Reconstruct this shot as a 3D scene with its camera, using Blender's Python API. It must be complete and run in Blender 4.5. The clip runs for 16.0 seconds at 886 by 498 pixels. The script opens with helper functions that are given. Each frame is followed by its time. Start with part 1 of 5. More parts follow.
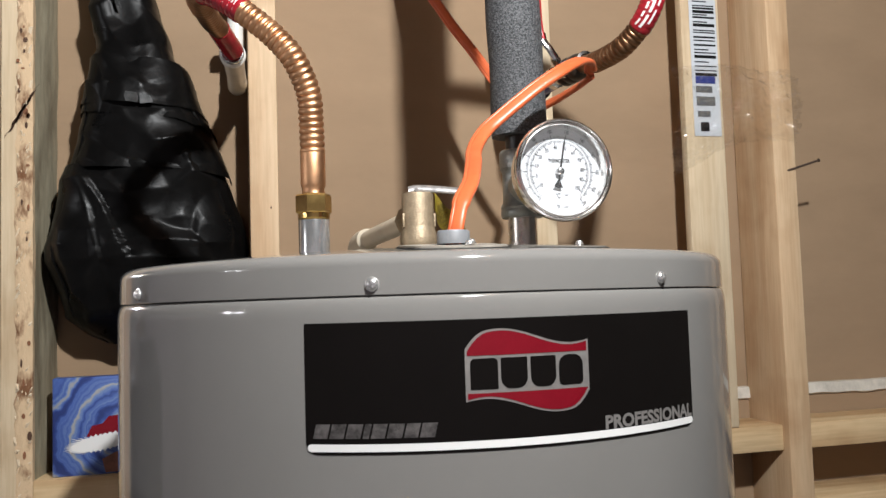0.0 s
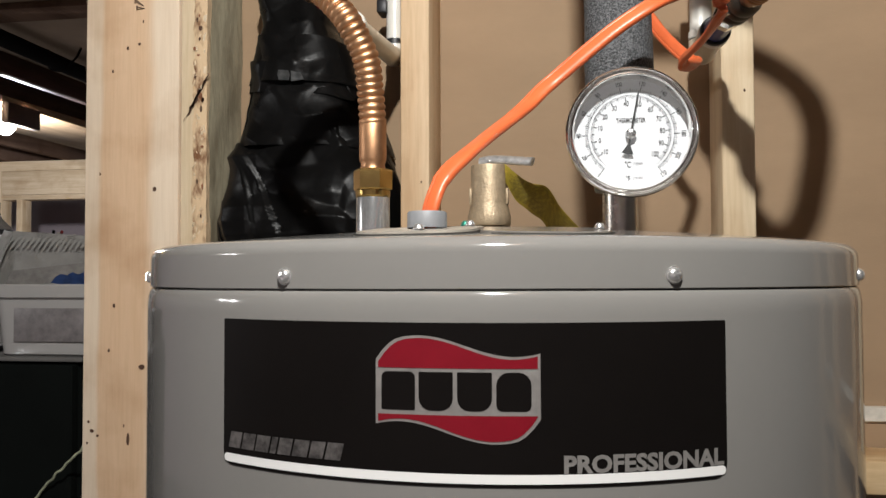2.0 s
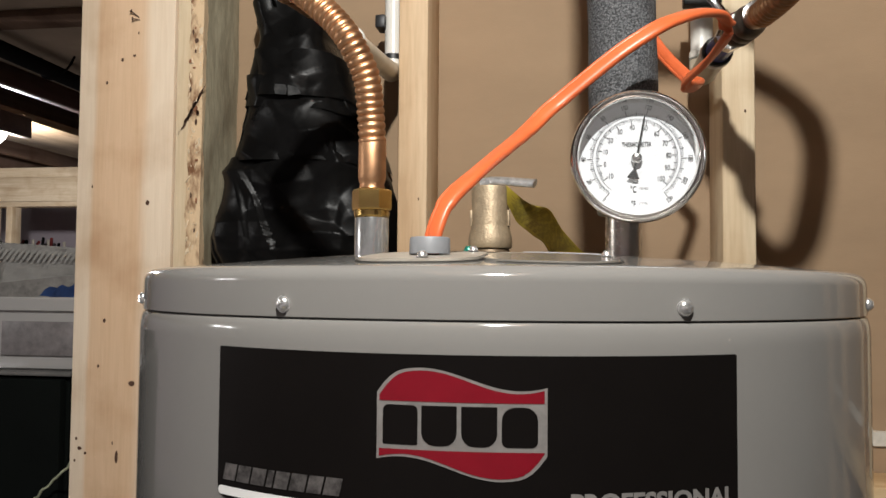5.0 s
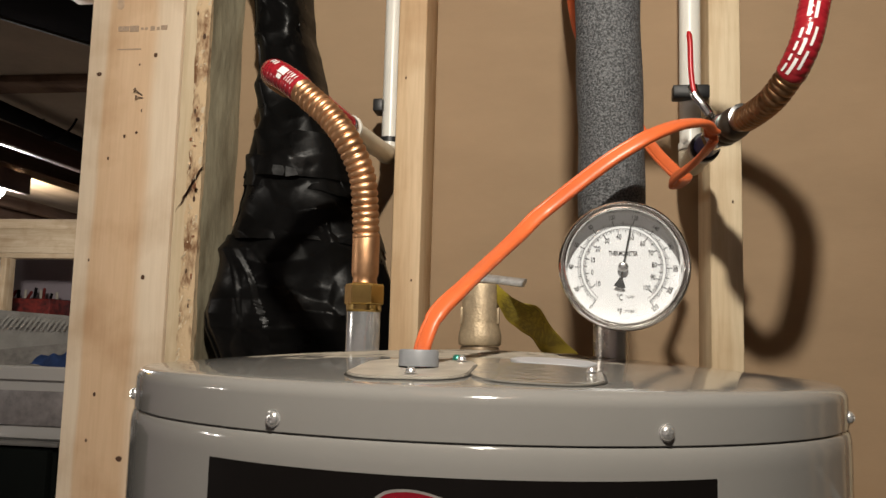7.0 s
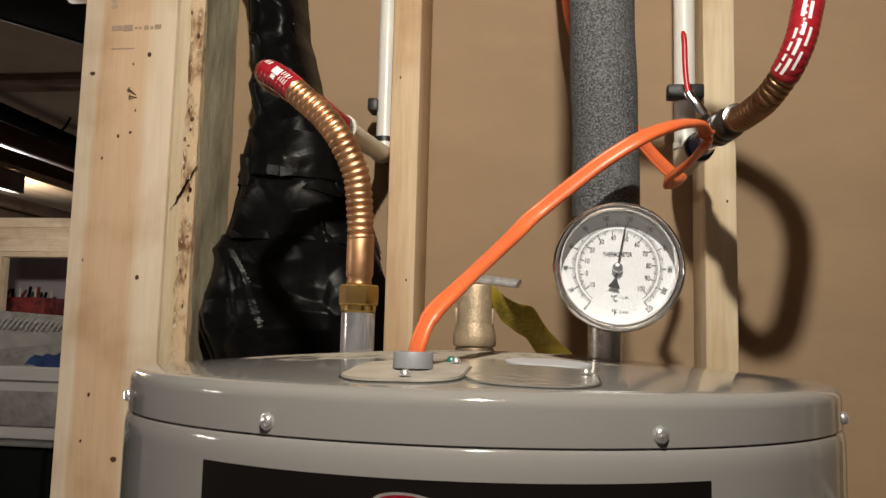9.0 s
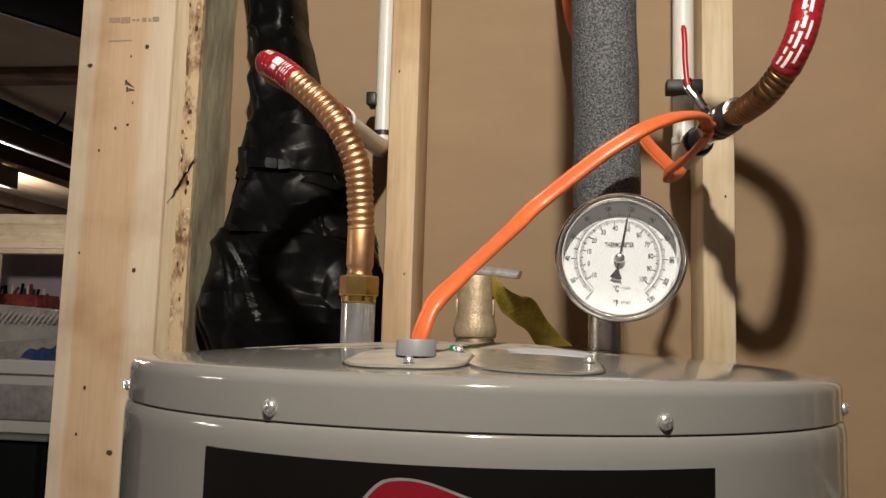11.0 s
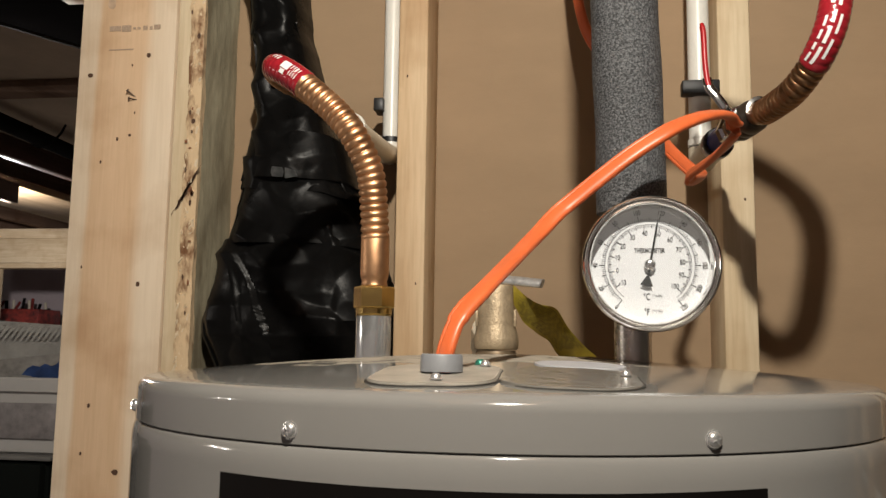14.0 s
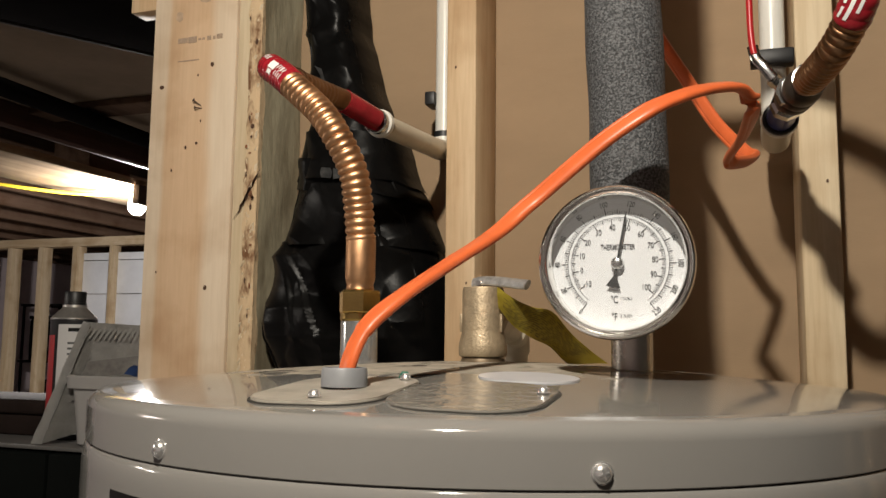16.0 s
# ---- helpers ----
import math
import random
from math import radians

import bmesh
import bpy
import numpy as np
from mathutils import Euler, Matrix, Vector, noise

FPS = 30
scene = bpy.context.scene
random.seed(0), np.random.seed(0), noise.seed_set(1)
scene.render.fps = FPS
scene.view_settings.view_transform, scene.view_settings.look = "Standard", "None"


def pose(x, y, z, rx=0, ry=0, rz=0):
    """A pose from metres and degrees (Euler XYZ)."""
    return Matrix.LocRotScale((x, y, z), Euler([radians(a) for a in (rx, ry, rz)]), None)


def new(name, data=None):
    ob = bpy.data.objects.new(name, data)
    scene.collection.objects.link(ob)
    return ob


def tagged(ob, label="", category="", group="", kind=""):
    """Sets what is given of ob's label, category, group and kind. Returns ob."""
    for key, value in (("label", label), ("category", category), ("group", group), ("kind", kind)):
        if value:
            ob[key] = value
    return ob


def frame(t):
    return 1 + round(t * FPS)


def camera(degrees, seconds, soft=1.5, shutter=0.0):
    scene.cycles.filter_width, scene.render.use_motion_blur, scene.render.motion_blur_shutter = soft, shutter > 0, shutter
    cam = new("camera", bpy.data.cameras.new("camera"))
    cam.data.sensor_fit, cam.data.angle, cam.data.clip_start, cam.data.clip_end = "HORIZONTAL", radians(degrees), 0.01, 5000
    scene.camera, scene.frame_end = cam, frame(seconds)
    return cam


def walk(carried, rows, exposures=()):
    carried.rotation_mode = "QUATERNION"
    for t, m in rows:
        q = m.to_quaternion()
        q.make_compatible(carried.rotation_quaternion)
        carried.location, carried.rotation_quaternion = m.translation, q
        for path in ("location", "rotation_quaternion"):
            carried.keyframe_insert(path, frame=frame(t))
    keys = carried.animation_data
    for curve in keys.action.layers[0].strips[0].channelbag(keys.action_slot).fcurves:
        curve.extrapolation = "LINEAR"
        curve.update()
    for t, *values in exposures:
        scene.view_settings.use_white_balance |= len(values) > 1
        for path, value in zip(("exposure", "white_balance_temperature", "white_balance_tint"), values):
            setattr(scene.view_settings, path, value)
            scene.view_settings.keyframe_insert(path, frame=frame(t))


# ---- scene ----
cam = camera(56.4, 16.0)
METRES, EYE, TILT, LEAN, TURN = 0.60, 1.47, 0.0, 0.0, -14.0
ROWS = [
    (0.0, 0.0, 0.0, 0.0, 0.11, 3.67, 1.77),
    (0.5, 0.2174, 0.1541, 0.0267, 11.06, 3.58, 0.68),
    (1.0, 0.3476, 0.1902, 0.0315, 20.75, 1.98, 0.05),
    (1.5, 0.3558, 0.2079, 0.0198, 22.8, 2.12, 0.16),
    (2.0, 0.345, 0.2314, 0.0195, 23.22, 1.93, 0.18),
    (2.5, 0.3407, 0.2474, 0.0216, 23.45, 2.39, -0.19),
    (3.0, 0.3406, 0.2397, 0.026, 22.54, 2.58, -0.23),
    (5.5, 0.3257, 0.2462, 0.0435, 22.61, 2.74, -0.46),
    (6.0, 0.3364, 0.2288, 0.0832, 22.55, 6.09, -0.28),
    (6.5, 0.3396, 0.2251, 0.0906, 22.45, 6.33, -1.37),
    (7.0, 0.3394, 0.2249, 0.0912, 22.13, 6.41, -1.54),
    (7.5, 0.3391, 0.2239, 0.0942, 22.01, 6.5, -1.54),
    (8.0, 0.3406, 0.2207, 0.0956, 21.99, 6.61, -1.47),
    (8.5, 0.3402, 0.2221, 0.0954, 21.88, 6.41, -1.48),
    (9.0, 0.3403, 0.2258, 0.0954, 21.83, 6.26, -1.42),
    (11.5, 0.3267, 0.2246, 0.0824, 21.23, 6.24, -1.58),
    (12.0, 0.3166, 0.2441, 0.0835, 20.73, 5.75, -0.81),
    (12.5, 0.2901, 0.2489, 0.0849, 19.9, 5.76, -1.08),
    (13.0, 0.2398, 0.2479, 0.0871, 19.12, 6.05, -0.92),
    (13.5, 0.2395, 0.2482, 0.0857, 19.39, 6.98, -1.01),
    (14.0, 0.293, 0.2584, 0.0888, 21.51, 6.82, -0.8),
    (14.5, 0.3071, 0.2718, 0.0883, 22.45, 6.07, -0.48),
    (15.0, 0.3334, 0.3164, 0.0938, 26.14, 6.04, -0.52),
    (15.5, 0.398, 0.3679, 0.1063, 29.94, 6.34, -0.33),
    (16.0, 0.4661, 0.4231, 0.1074, 33.1, 6.25, -0.62),
]
EXPOSURES = [(0.0, 0.42, 5680, 10), (1.0, 0.29, 5800, 10), (3.2, 0.20, 5930, 10), (5.5, 0.15, 6000, 10), (6.2, -0.03, 6300, 10), (6.8, -0.12, 6500, 10), (14.5, -0.12, 6500, 10), (16.0, -0.21, 6600, 10)]
walk(cam, [(t, pose(-0.1685, -0.7563, EYE, TILT, LEAN, TURN) @ pose(METRES * x, METRES * y, METRES * z, 90 + pitch, roll, yaw)) for t, x, y, z, yaw, pitch, roll in ROWS], EXPOSURES)

# ---- world and lamps ----
world = bpy.data.worlds.new("world")
scene.world = world
world.use_nodes = True
world.node_tree.nodes["Background"].inputs["Color"].default_value = (0.9, 0.95, 1.0, 1)
world.node_tree.nodes["Background"].inputs["Strength"].default_value = 0.008

LAMP = Vector((0.074, -0.79, 2.196))
FAR_LAMP = Vector((-1.826, 1.817, 1.995))


def point_lamp(place, watts, colour, radius):
    data = bpy.data.lights.new("lamp", "POINT")
    data.energy, data.color, data.shadow_soft_size = watts, colour, radius
    ob = new("lamp", data)
    ob.location = place
    return ob


point_lamp(LAMP, 62.0, (1.0, 0.935, 0.82), 0.022)
point_lamp(FAR_LAMP, 185.0, (1.0, 0.95, 0.92), 0.03)
SIDE_LAMPS = (Vector((-3.058, -0.50, 2.02)), Vector((-3.058, -0.76, 2.02)))
for place in SIDE_LAMPS:
    point_lamp(place, 13.0, (1.0, 0.93, 0.84), 0.03)

# ---- materials ----


def material(name, colour, rough=0.5, metal=0.0, spec=0.5, noise_scale=0.0, vary=0.0, bump=0.0, bump_scale=200.0,
             stretch=(1, 1, 1), dark=None, rough_vary=0.0, coat=0.0, ramp_at=(0.3, 0.7)):
    """A principled material with colour variation at two scales and fine relief."""
    m = bpy.data.materials.new(name)
    m.use_nodes = True
    nt = m.node_tree
    b = nt.nodes["Principled BSDF"]
    b.inputs["Base Color"].default_value = (*colour, 1)
    b.inputs["Roughness"].default_value = rough
    b.inputs["Metallic"].default_value = metal
    b.inputs["Specular IOR Level"].default_value = spec
    b.inputs["Coat Weight"].default_value = coat
    tc = nt.nodes.new("ShaderNodeTexCoord")
    mp = nt.nodes.new("ShaderNodeMapping")
    mp.inputs["Scale"].default_value = stretch
    nt.links.new(tc.outputs["Object"], mp.inputs["Vector"])
    if noise_scale:
        big = nt.nodes.new("ShaderNodeTexNoise")
        big.inputs["Scale"].default_value = noise_scale
        big.inputs["Detail"].default_value = 6
        big.inputs["Roughness"].default_value = 0.65
        nt.links.new(mp.outputs["Vector"], big.inputs["Vector"])
        ramp = nt.nodes.new("ShaderNodeValToRGB")
        ramp.color_ramp.elements[0].position, ramp.color_ramp.elements[1].position = ramp_at
        lo = dark or [c * (1 - vary) for c in colour]
        ramp.color_ramp.elements[0].color = (*lo, 1)
        ramp.color_ramp.elements[1].color = (*[min(1, c * (1 + vary * 0.5)) for c in colour], 1)
        nt.links.new(big.outputs["Fac"], ramp.inputs["Fac"])
        nt.links.new(ramp.outputs["Color"], b.inputs["Base Color"])
        if rough_vary:
            mr = nt.nodes.new("ShaderNodeMapRange")
            mr.inputs["From Min"].default_value, mr.inputs["From Max"].default_value = ramp_at
            mr.inputs["To Min"].default_value = max(0.02, rough - rough_vary)
            mr.inputs["To Max"].default_value = rough + rough_vary
            nt.links.new(big.outputs["Fac"], mr.inputs["Value"])
            nt.links.new(mr.outputs["Result"], b.inputs["Roughness"])
    if bump:
        fine = nt.nodes.new("ShaderNodeTexNoise")
        fine.inputs["Scale"].default_value = bump_scale
        fine.inputs["Detail"].default_value = 4
        nt.links.new(mp.outputs["Vector"], fine.inputs["Vector"])
        bp = nt.nodes.new("ShaderNodeBump")
        bp.inputs["Strength"].default_value = bump
        bp.inputs["Distance"].default_value = 0.002
        nt.links.new(fine.outputs["Fac"], bp.inputs["Height"])
        nt.links.new(bp.outputs["Normal"], b.inputs["Normal"])
    return m


def wood(name, colour, dark, along="z", rings=26.0, grain=0.35):
    """Sawn softwood with long grain along one axis, knots and a slight fuzz."""
    m = bpy.data.materials.new(name)
    m.use_nodes = True
    nt = m.node_tree
    b = nt.nodes["Principled BSDF"]
    b.inputs["Roughness"].default_value = 0.62
    b.inputs["Specular IOR Level"].default_value = 0.3
    tc = nt.nodes.new("ShaderNodeTexCoord")
    info = nt.nodes.new("ShaderNodeObjectInfo")
    off = nt.nodes.new("ShaderNodeVectorMath")
    off.operation = "MULTIPLY"
    off.inputs[1].default_value = (3.7, 5.1, 9.3)
    comb = nt.nodes.new("ShaderNodeCombineXYZ")
    for k in range(3):
        nt.links.new(info.outputs["Random"], comb.inputs[k])
    nt.links.new(comb.outputs["Vector"], off.inputs[0])
    add = nt.nodes.new("ShaderNodeVectorMath")
    nt.links.new(tc.outputs["Object"], add.inputs[0])
    nt.links.new(off.outputs["Vector"], add.inputs[1])
    mp = nt.nodes.new("ShaderNodeMapping")
    k = {"x": 0, "y": 1, "z": 2}[along]
    sc = [1.0, 1.0, 1.0]
    sc[k] = 0.06
    mp.inputs["Scale"].default_value = sc
    nt.links.new(add.outputs["Vector"], mp.inputs["Vector"])
    n1 = nt.nodes.new("ShaderNodeTexNoise")
    n1.inputs["Scale"].default_value = rings
    n1.inputs["Detail"].default_value = 3
    n1.inputs["Distortion"].default_value = 0.4
    nt.links.new(mp.outputs["Vector"], n1.inputs["Vector"])
    n2 = nt.nodes.new("ShaderNodeTexNoise")
    n2.inputs["Scale"].default_value = 260.0
    n2.inputs["Detail"].default_value = 3
    nt.links.new(mp.outputs["Vector"], n2.inputs["Vector"])
    n3 = nt.nodes.new("ShaderNodeTexNoise")
    n3.inputs["Scale"].default_value = 9.0
    n3.inputs["Detail"].default_value = 5
    nt.links.new(add.outputs["Vector"], n3.inputs["Vector"])
    r1 = nt.nodes.new("ShaderNodeValToRGB")
    r1.color_ramp.elements[0].position, r1.color_ramp.elements[1].position = 0.36, 0.62
    r1.color_ramp.elements[0].color, r1.color_ramp.elements[1].color = (*dark, 1), (*colour, 1)
    nt.links.new(n1.outputs["Fac"], r1.inputs["Fac"])
    mx = nt.nodes.new("ShaderNodeMix")
    mx.data_type, mx.blend_type = "RGBA", "MULTIPLY"
    mx.inputs["Factor"].default_value = grain
    r2 = nt.nodes.new("ShaderNodeValToRGB")
    r2.color_ramp.elements[0].position, r2.color_ramp.elements[1].position = 0.35, 0.6
    r2.color_ramp.elements[0].color = (0.72, 0.66, 0.58, 1)
    nt.links.new(n2.outputs["Fac"], r2.inputs["Fac"])
    nt.links.new(r1.outputs["Color"], mx.inputs["A"])
    nt.links.new(r2.outputs["Color"], mx.inputs["B"])
    mx2 = nt.nodes.new("ShaderNodeMix")
    mx2.data_type, mx2.blend_type = "RGBA", "MULTIPLY"
    mx2.inputs["Factor"].default_value = 0.6
    r3 = nt.nodes.new("ShaderNodeValToRGB")
    r3.color_ramp.elements[0].position, r3.color_ramp.elements[1].position = 0.25, 0.5
    r3.color_ramp.elements[0].color = (0.62, 0.5, 0.38, 1)
    nt.links.new(n3.outputs["Fac"], r3.inputs["Fac"])
    nt.links.new(mx.outputs["Result"], mx2.inputs["A"])
    nt.links.new(r3.outputs["Color"], mx2.inputs["B"])
    nt.links.new(mx2.outputs["Result"], b.inputs["Base Color"])
    bp = nt.nodes.new("ShaderNodeBump")
    bp.inputs["Strength"].default_value = 0.35
    bp.inputs["Distance"].default_value = 0.001
    nt.links.new(n2.outputs["Fac"], bp.inputs["Height"])
    nt.links.new(bp.outputs["Normal"], b.inputs["Normal"])
    return m


def clear_plastic(name, rough=0.08, tint=(0.95, 0.96, 0.97), alpha=0.12):
    m = bpy.data.materials.new(name)
    m.use_nodes = True
    b = m.node_tree.nodes["Principled BSDF"]
    b.inputs["Base Color"].default_value = (*tint, 1)
    b.inputs["Roughness"].default_value = rough
    b.inputs["Alpha"].default_value = alpha
    b.inputs["Specular IOR Level"].default_value = 0.8
    return m


def glowing(name, colour, strength):
    m = bpy.data.materials.new(name)
    m.use_nodes = True
    b = m.node_tree.nodes["Principled BSDF"]
    b.inputs["Base Color"].default_value = (0.9, 0.9, 0.9, 1)
    b.inputs["Emission Color"].default_value = (*colour, 1)
    b.inputs["Emission Strength"].default_value = strength
    return m


PINE = wood("pine", (0.62, 0.46, 0.29), (0.52, 0.35, 0.20))
PINE_PALE = wood("pine_pale", (0.66, 0.54, 0.37), (0.56, 0.43, 0.27))
PINE_X = wood("pine_flat", (0.66, 0.49, 0.28), (0.52, 0.34, 0.17), "x")
POST = wood("post_wood", (0.70, 0.575, 0.435), (0.655, 0.525, 0.385), grain=0.16)
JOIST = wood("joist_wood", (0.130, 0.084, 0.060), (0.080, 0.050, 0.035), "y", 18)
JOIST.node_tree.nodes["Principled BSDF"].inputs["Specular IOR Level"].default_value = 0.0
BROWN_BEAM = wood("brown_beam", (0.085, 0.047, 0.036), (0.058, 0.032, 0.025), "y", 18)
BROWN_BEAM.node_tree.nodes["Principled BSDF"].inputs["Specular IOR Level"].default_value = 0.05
WEATHERED = material("weathered_wood", (0.30, 0.265, 0.18), 0.85, noise_scale=26, vary=0.35, bump=0.5, bump_scale=140, dark=(0.16, 0.13, 0.08), ramp_at=(0.36, 0.62), stretch=(1, 1, 0.25))
BARK = material("wane_edge", (0.56, 0.41, 0.25), 0.85, noise_scale=34, vary=0.2, bump=1.0, bump_scale=160, dark=(0.17, 0.075, 0.03), ramp_at=(0.40, 0.53), stretch=(1, 1, 0.45))
PAPER = material("drywall_back_paper", (0.335, 0.232, 0.142), 0.75, noise_scale=5, vary=0.10, bump=0.12, bump_scale=420, spec=0.2, stretch=(1, 1, 2.5))
GYPSUM = material("gypsum_edge", (0.66, 0.62, 0.54), 0.85, noise_scale=40, vary=0.3, bump=0.5, bump_scale=150)
CONCRETE = material("concrete", (0.30, 0.29, 0.28), 0.8, noise_scale=3, vary=0.3, bump=0.3, bump_scale=60)
WALL_FAR = material("painted_foundation", (0.52, 0.44, 0.45), 0.7, noise_scale=2, vary=0.2, bump=0.2, bump_scale=40)
# dark grey for the added east wall, keeps bounce light low
DIM_WALL = material("dim_closing_wall", (0.19, 0.18, 0.165), 0.85, noise_scale=2, vary=0.3, bump=0.3, bump_scale=40)
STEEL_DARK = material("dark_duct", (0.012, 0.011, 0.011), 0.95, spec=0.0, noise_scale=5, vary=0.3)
FOIL = material("foam_board", (0.86, 0.89, 0.93), 0.42, metal=0.15, noise_scale=3, vary=0.15, bump=0.2, bump_scale=8)
GREY = material("grey_enamel", (0.200, 0.192, 0.179), 0.08, spec=0.5, noise_scale=6, vary=0.05, bump=0.02, bump_scale=30, rough_vary=0.03)
GREY_TOP = material("dusty_enamel", (0.165, 0.157, 0.145), 0.09, noise_scale=9, vary=0.1, bump=0.02, bump_scale=60, dark=(0.20, 0.185, 0.16), rough_vary=-0.04, ramp_at=(0.33, 0.50))
PLATE_DUST = material("dusty_plate", (0.33, 0.30, 0.255), 0.4, noise_scale=45, vary=0.35, bump=0.15, bump_scale=300)
PLATE = material("embossed_plate", (0.15, 0.142, 0.13), 0.09, noise_scale=60, vary=0.4, bump=0.45, bump_scale=110, dark=(0.22, 0.20, 0.17))
STICKER = material("grey_sticker", (0.46, 0.46, 0.48), 0.35, noise_scale=30, vary=0.08)
BLACK = material("label_black", (0.0058, 0.0048, 0.0044), 0.32, spec=0.11, noise_scale=30, vary=0.1)
LEVER = material("zinc_lever", (0.62, 0.61, 0.60), 0.36, metal=0.75, noise_scale=160, vary=0.45, bump=0.2, bump_scale=260)
RED = material("label_red", (0.17, 0.004, 0.011), 0.25, noise_scale=60, vary=0.1)
SCREW = material("bright_screw", (0.86, 0.85, 0.83), 0.27, metal=0.85, noise_scale=400, vary=0.1)
SILVER = material("label_silver", (0.34, 0.32, 0.30), 0.34, metal=0.5, noise_scale=160, vary=0.2)
LETTER_GREY = material("label_grey", (0.15, 0.138, 0.132), 0.35, metal=0.5, noise_scale=120, vary=0.9)
WHITE = material("label_white", (0.75, 0.74, 0.72), 0.35)
COPPER = material("copper", (0.70, 0.40, 0.215), 0.44, metal=1, noise_scale=30, vary=0.28, rough_vary=0.08)
COPPER_DARK = material("tarnished_copper", (0.34, 0.19, 0.10), 0.38, metal=1, noise_scale=40, vary=0.4, rough_vary=0.1)
RED_PRINT = material("red_sleeve", (0.30, 0.014, 0.022), 0.22, noise_scale=60, vary=0.25)
BRASS = material("brass", (0.62, 0.43, 0.15), 0.22, metal=1, noise_scale=40, vary=0.2, rough_vary=0.06)
BRONZE = material("cast_bronze", (0.37, 0.29, 0.19), 0.52, metal=0.55, noise_scale=90, vary=0.35, bump=0.25, bump_scale=520)
NIPPLE = material("pipe_nipple", (0.72, 0.68, 0.63), 0.26, metal=0.72, noise_scale=40, vary=0.2, rough_vary=0.06)
ZINC = material("galvanised", (0.62, 0.62, 0.61), 0.28, metal=1, noise_scale=50, vary=0.25, rough_vary=0.1)
CHROME = material("stainless", (0.75, 0.74, 0.72), 0.14, metal=1, noise_scale=30, vary=0.08)
LINER = material("plastic_lined_nipple", (0.55, 0.55, 0.55), 0.18, metal=0.75, noise_scale=35, vary=0.25)
FOAM = material("pipe_foam", (0.085, 0.087, 0.090), 0.62, noise_scale=620, vary=1.0, bump=0.8, bump_scale=700, spec=0.4, dark=(0.028, 0.029, 0.031), ramp_at=(0.44, 0.58))
BLACK_RUBBER = material("black_rubber", (0.012, 0.012, 0.013), 0.45, noise_scale=30, vary=0.3)
ORANGE = material("orange_sheath", (0.64, 0.128, 0.038), 0.38, noise_scale=45, vary=0.12, bump=0.05, bump_scale=120)
GROMMET = material("grey_bushing", (0.21, 0.215, 0.225), 0.5, noise_scale=40, vary=0.15)
PVC = material("white_pipe", (0.74, 0.72, 0.66), 0.32, noise_scale=12, vary=0.08)
PVC_OLD = material("cream_pipe", (0.60, 0.53, 0.41), 0.4, noise_scale=20, vary=0.15)
BLUE = material("blue_ring", (0.02, 0.035, 0.20), 0.35)
RED_GRIP = material("red_vinyl", (0.42, 0.012, 0.016), 0.35, noise_scale=30, vary=0.15)
SHEET = material("black_polythene", (0.0044, 0.0042, 0.0041), 0.34, spec=0.10, noise_scale=22, vary=0.3, bump=0.22, bump_scale=70, rough_vary=0.10)
TAPE = material("shiny_tape", (0.10, 0.10, 0.10), 0.35, spec=0.6, noise_scale=90, vary=0.8)
BEZEL = material("polished_bezel", (0.86, 0.84, 0.81), 0.17, metal=1, noise_scale=30, vary=0.06)
COUPLING = material("brown_coupling", (0.030, 0.022, 0.016), 0.4, noise_scale=60, vary=0.4)
YELLOW = material("yellow_tag", (0.52, 0.41, 0.05), 0.45, noise_scale=30, vary=0.25)
TAG_INK = material("tag_ink", (0.17, 0.13, 0.03), 0.6)
INK = material("ink", (0.008, 0.008, 0.008), 0.5, spec=0.12)
DIAL_INK = material("dial_ink", (0.045, 0.044, 0.043), 0.6, spec=0.1)
CAST_ZINC = material("dull_galvanised", (0.36, 0.37, 0.35), 0.42, metal=0.7, noise_scale=70, vary=0.45, bump=0.25, bump_scale=240, rough_vary=0.12)
TIN = material("tin_plate", (0.62, 0.60, 0.57), 0.32, metal=0.8, noise_scale=60, vary=0.2)
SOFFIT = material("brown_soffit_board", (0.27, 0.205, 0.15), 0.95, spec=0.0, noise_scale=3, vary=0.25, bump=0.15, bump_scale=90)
# near-black colour for the shadowed gap under the lid plates
GAP_SHADE = material("gap_shade", (0.03, 0.027, 0.022), 0.7, noise_scale=60, vary=0.5)
DIAL_WHITE = material("dial_white", (0.555, 0.572, 0.592), 0.55, noise_scale=30, vary=0.03)
GLASS = clear_plastic("dial_glass", 0.03, (1, 1, 1), 0.05)


def film_plastic(name, share, rough):
    """Thin clear film: nearly all light passes, a little is mirrored."""
    m = bpy.data.materials.new(name)
    m.use_nodes = True
    nt = m.node_tree
    nt.nodes.remove(nt.nodes["Principled BSDF"])
    clear = nt.nodes.new("ShaderNodeBsdfTransparent")
    clear.inputs["Color"].default_value = (0.97, 0.97, 0.96, 1)
    shine = nt.nodes.new("ShaderNodeBsdfGlossy")
    shine.inputs["Roughness"].default_value = rough
    mix = nt.nodes.new("ShaderNodeMixShader")
    mix.inputs["Fac"].default_value = share
    nt.links.new(clear.outputs["BSDF"], mix.inputs[1])
    nt.links.new(shine.outputs["BSDF"], mix.inputs[2])
    nt.links.new(mix.outputs["Shader"], nt.nodes["Material Output"].inputs["Surface"])
    return m


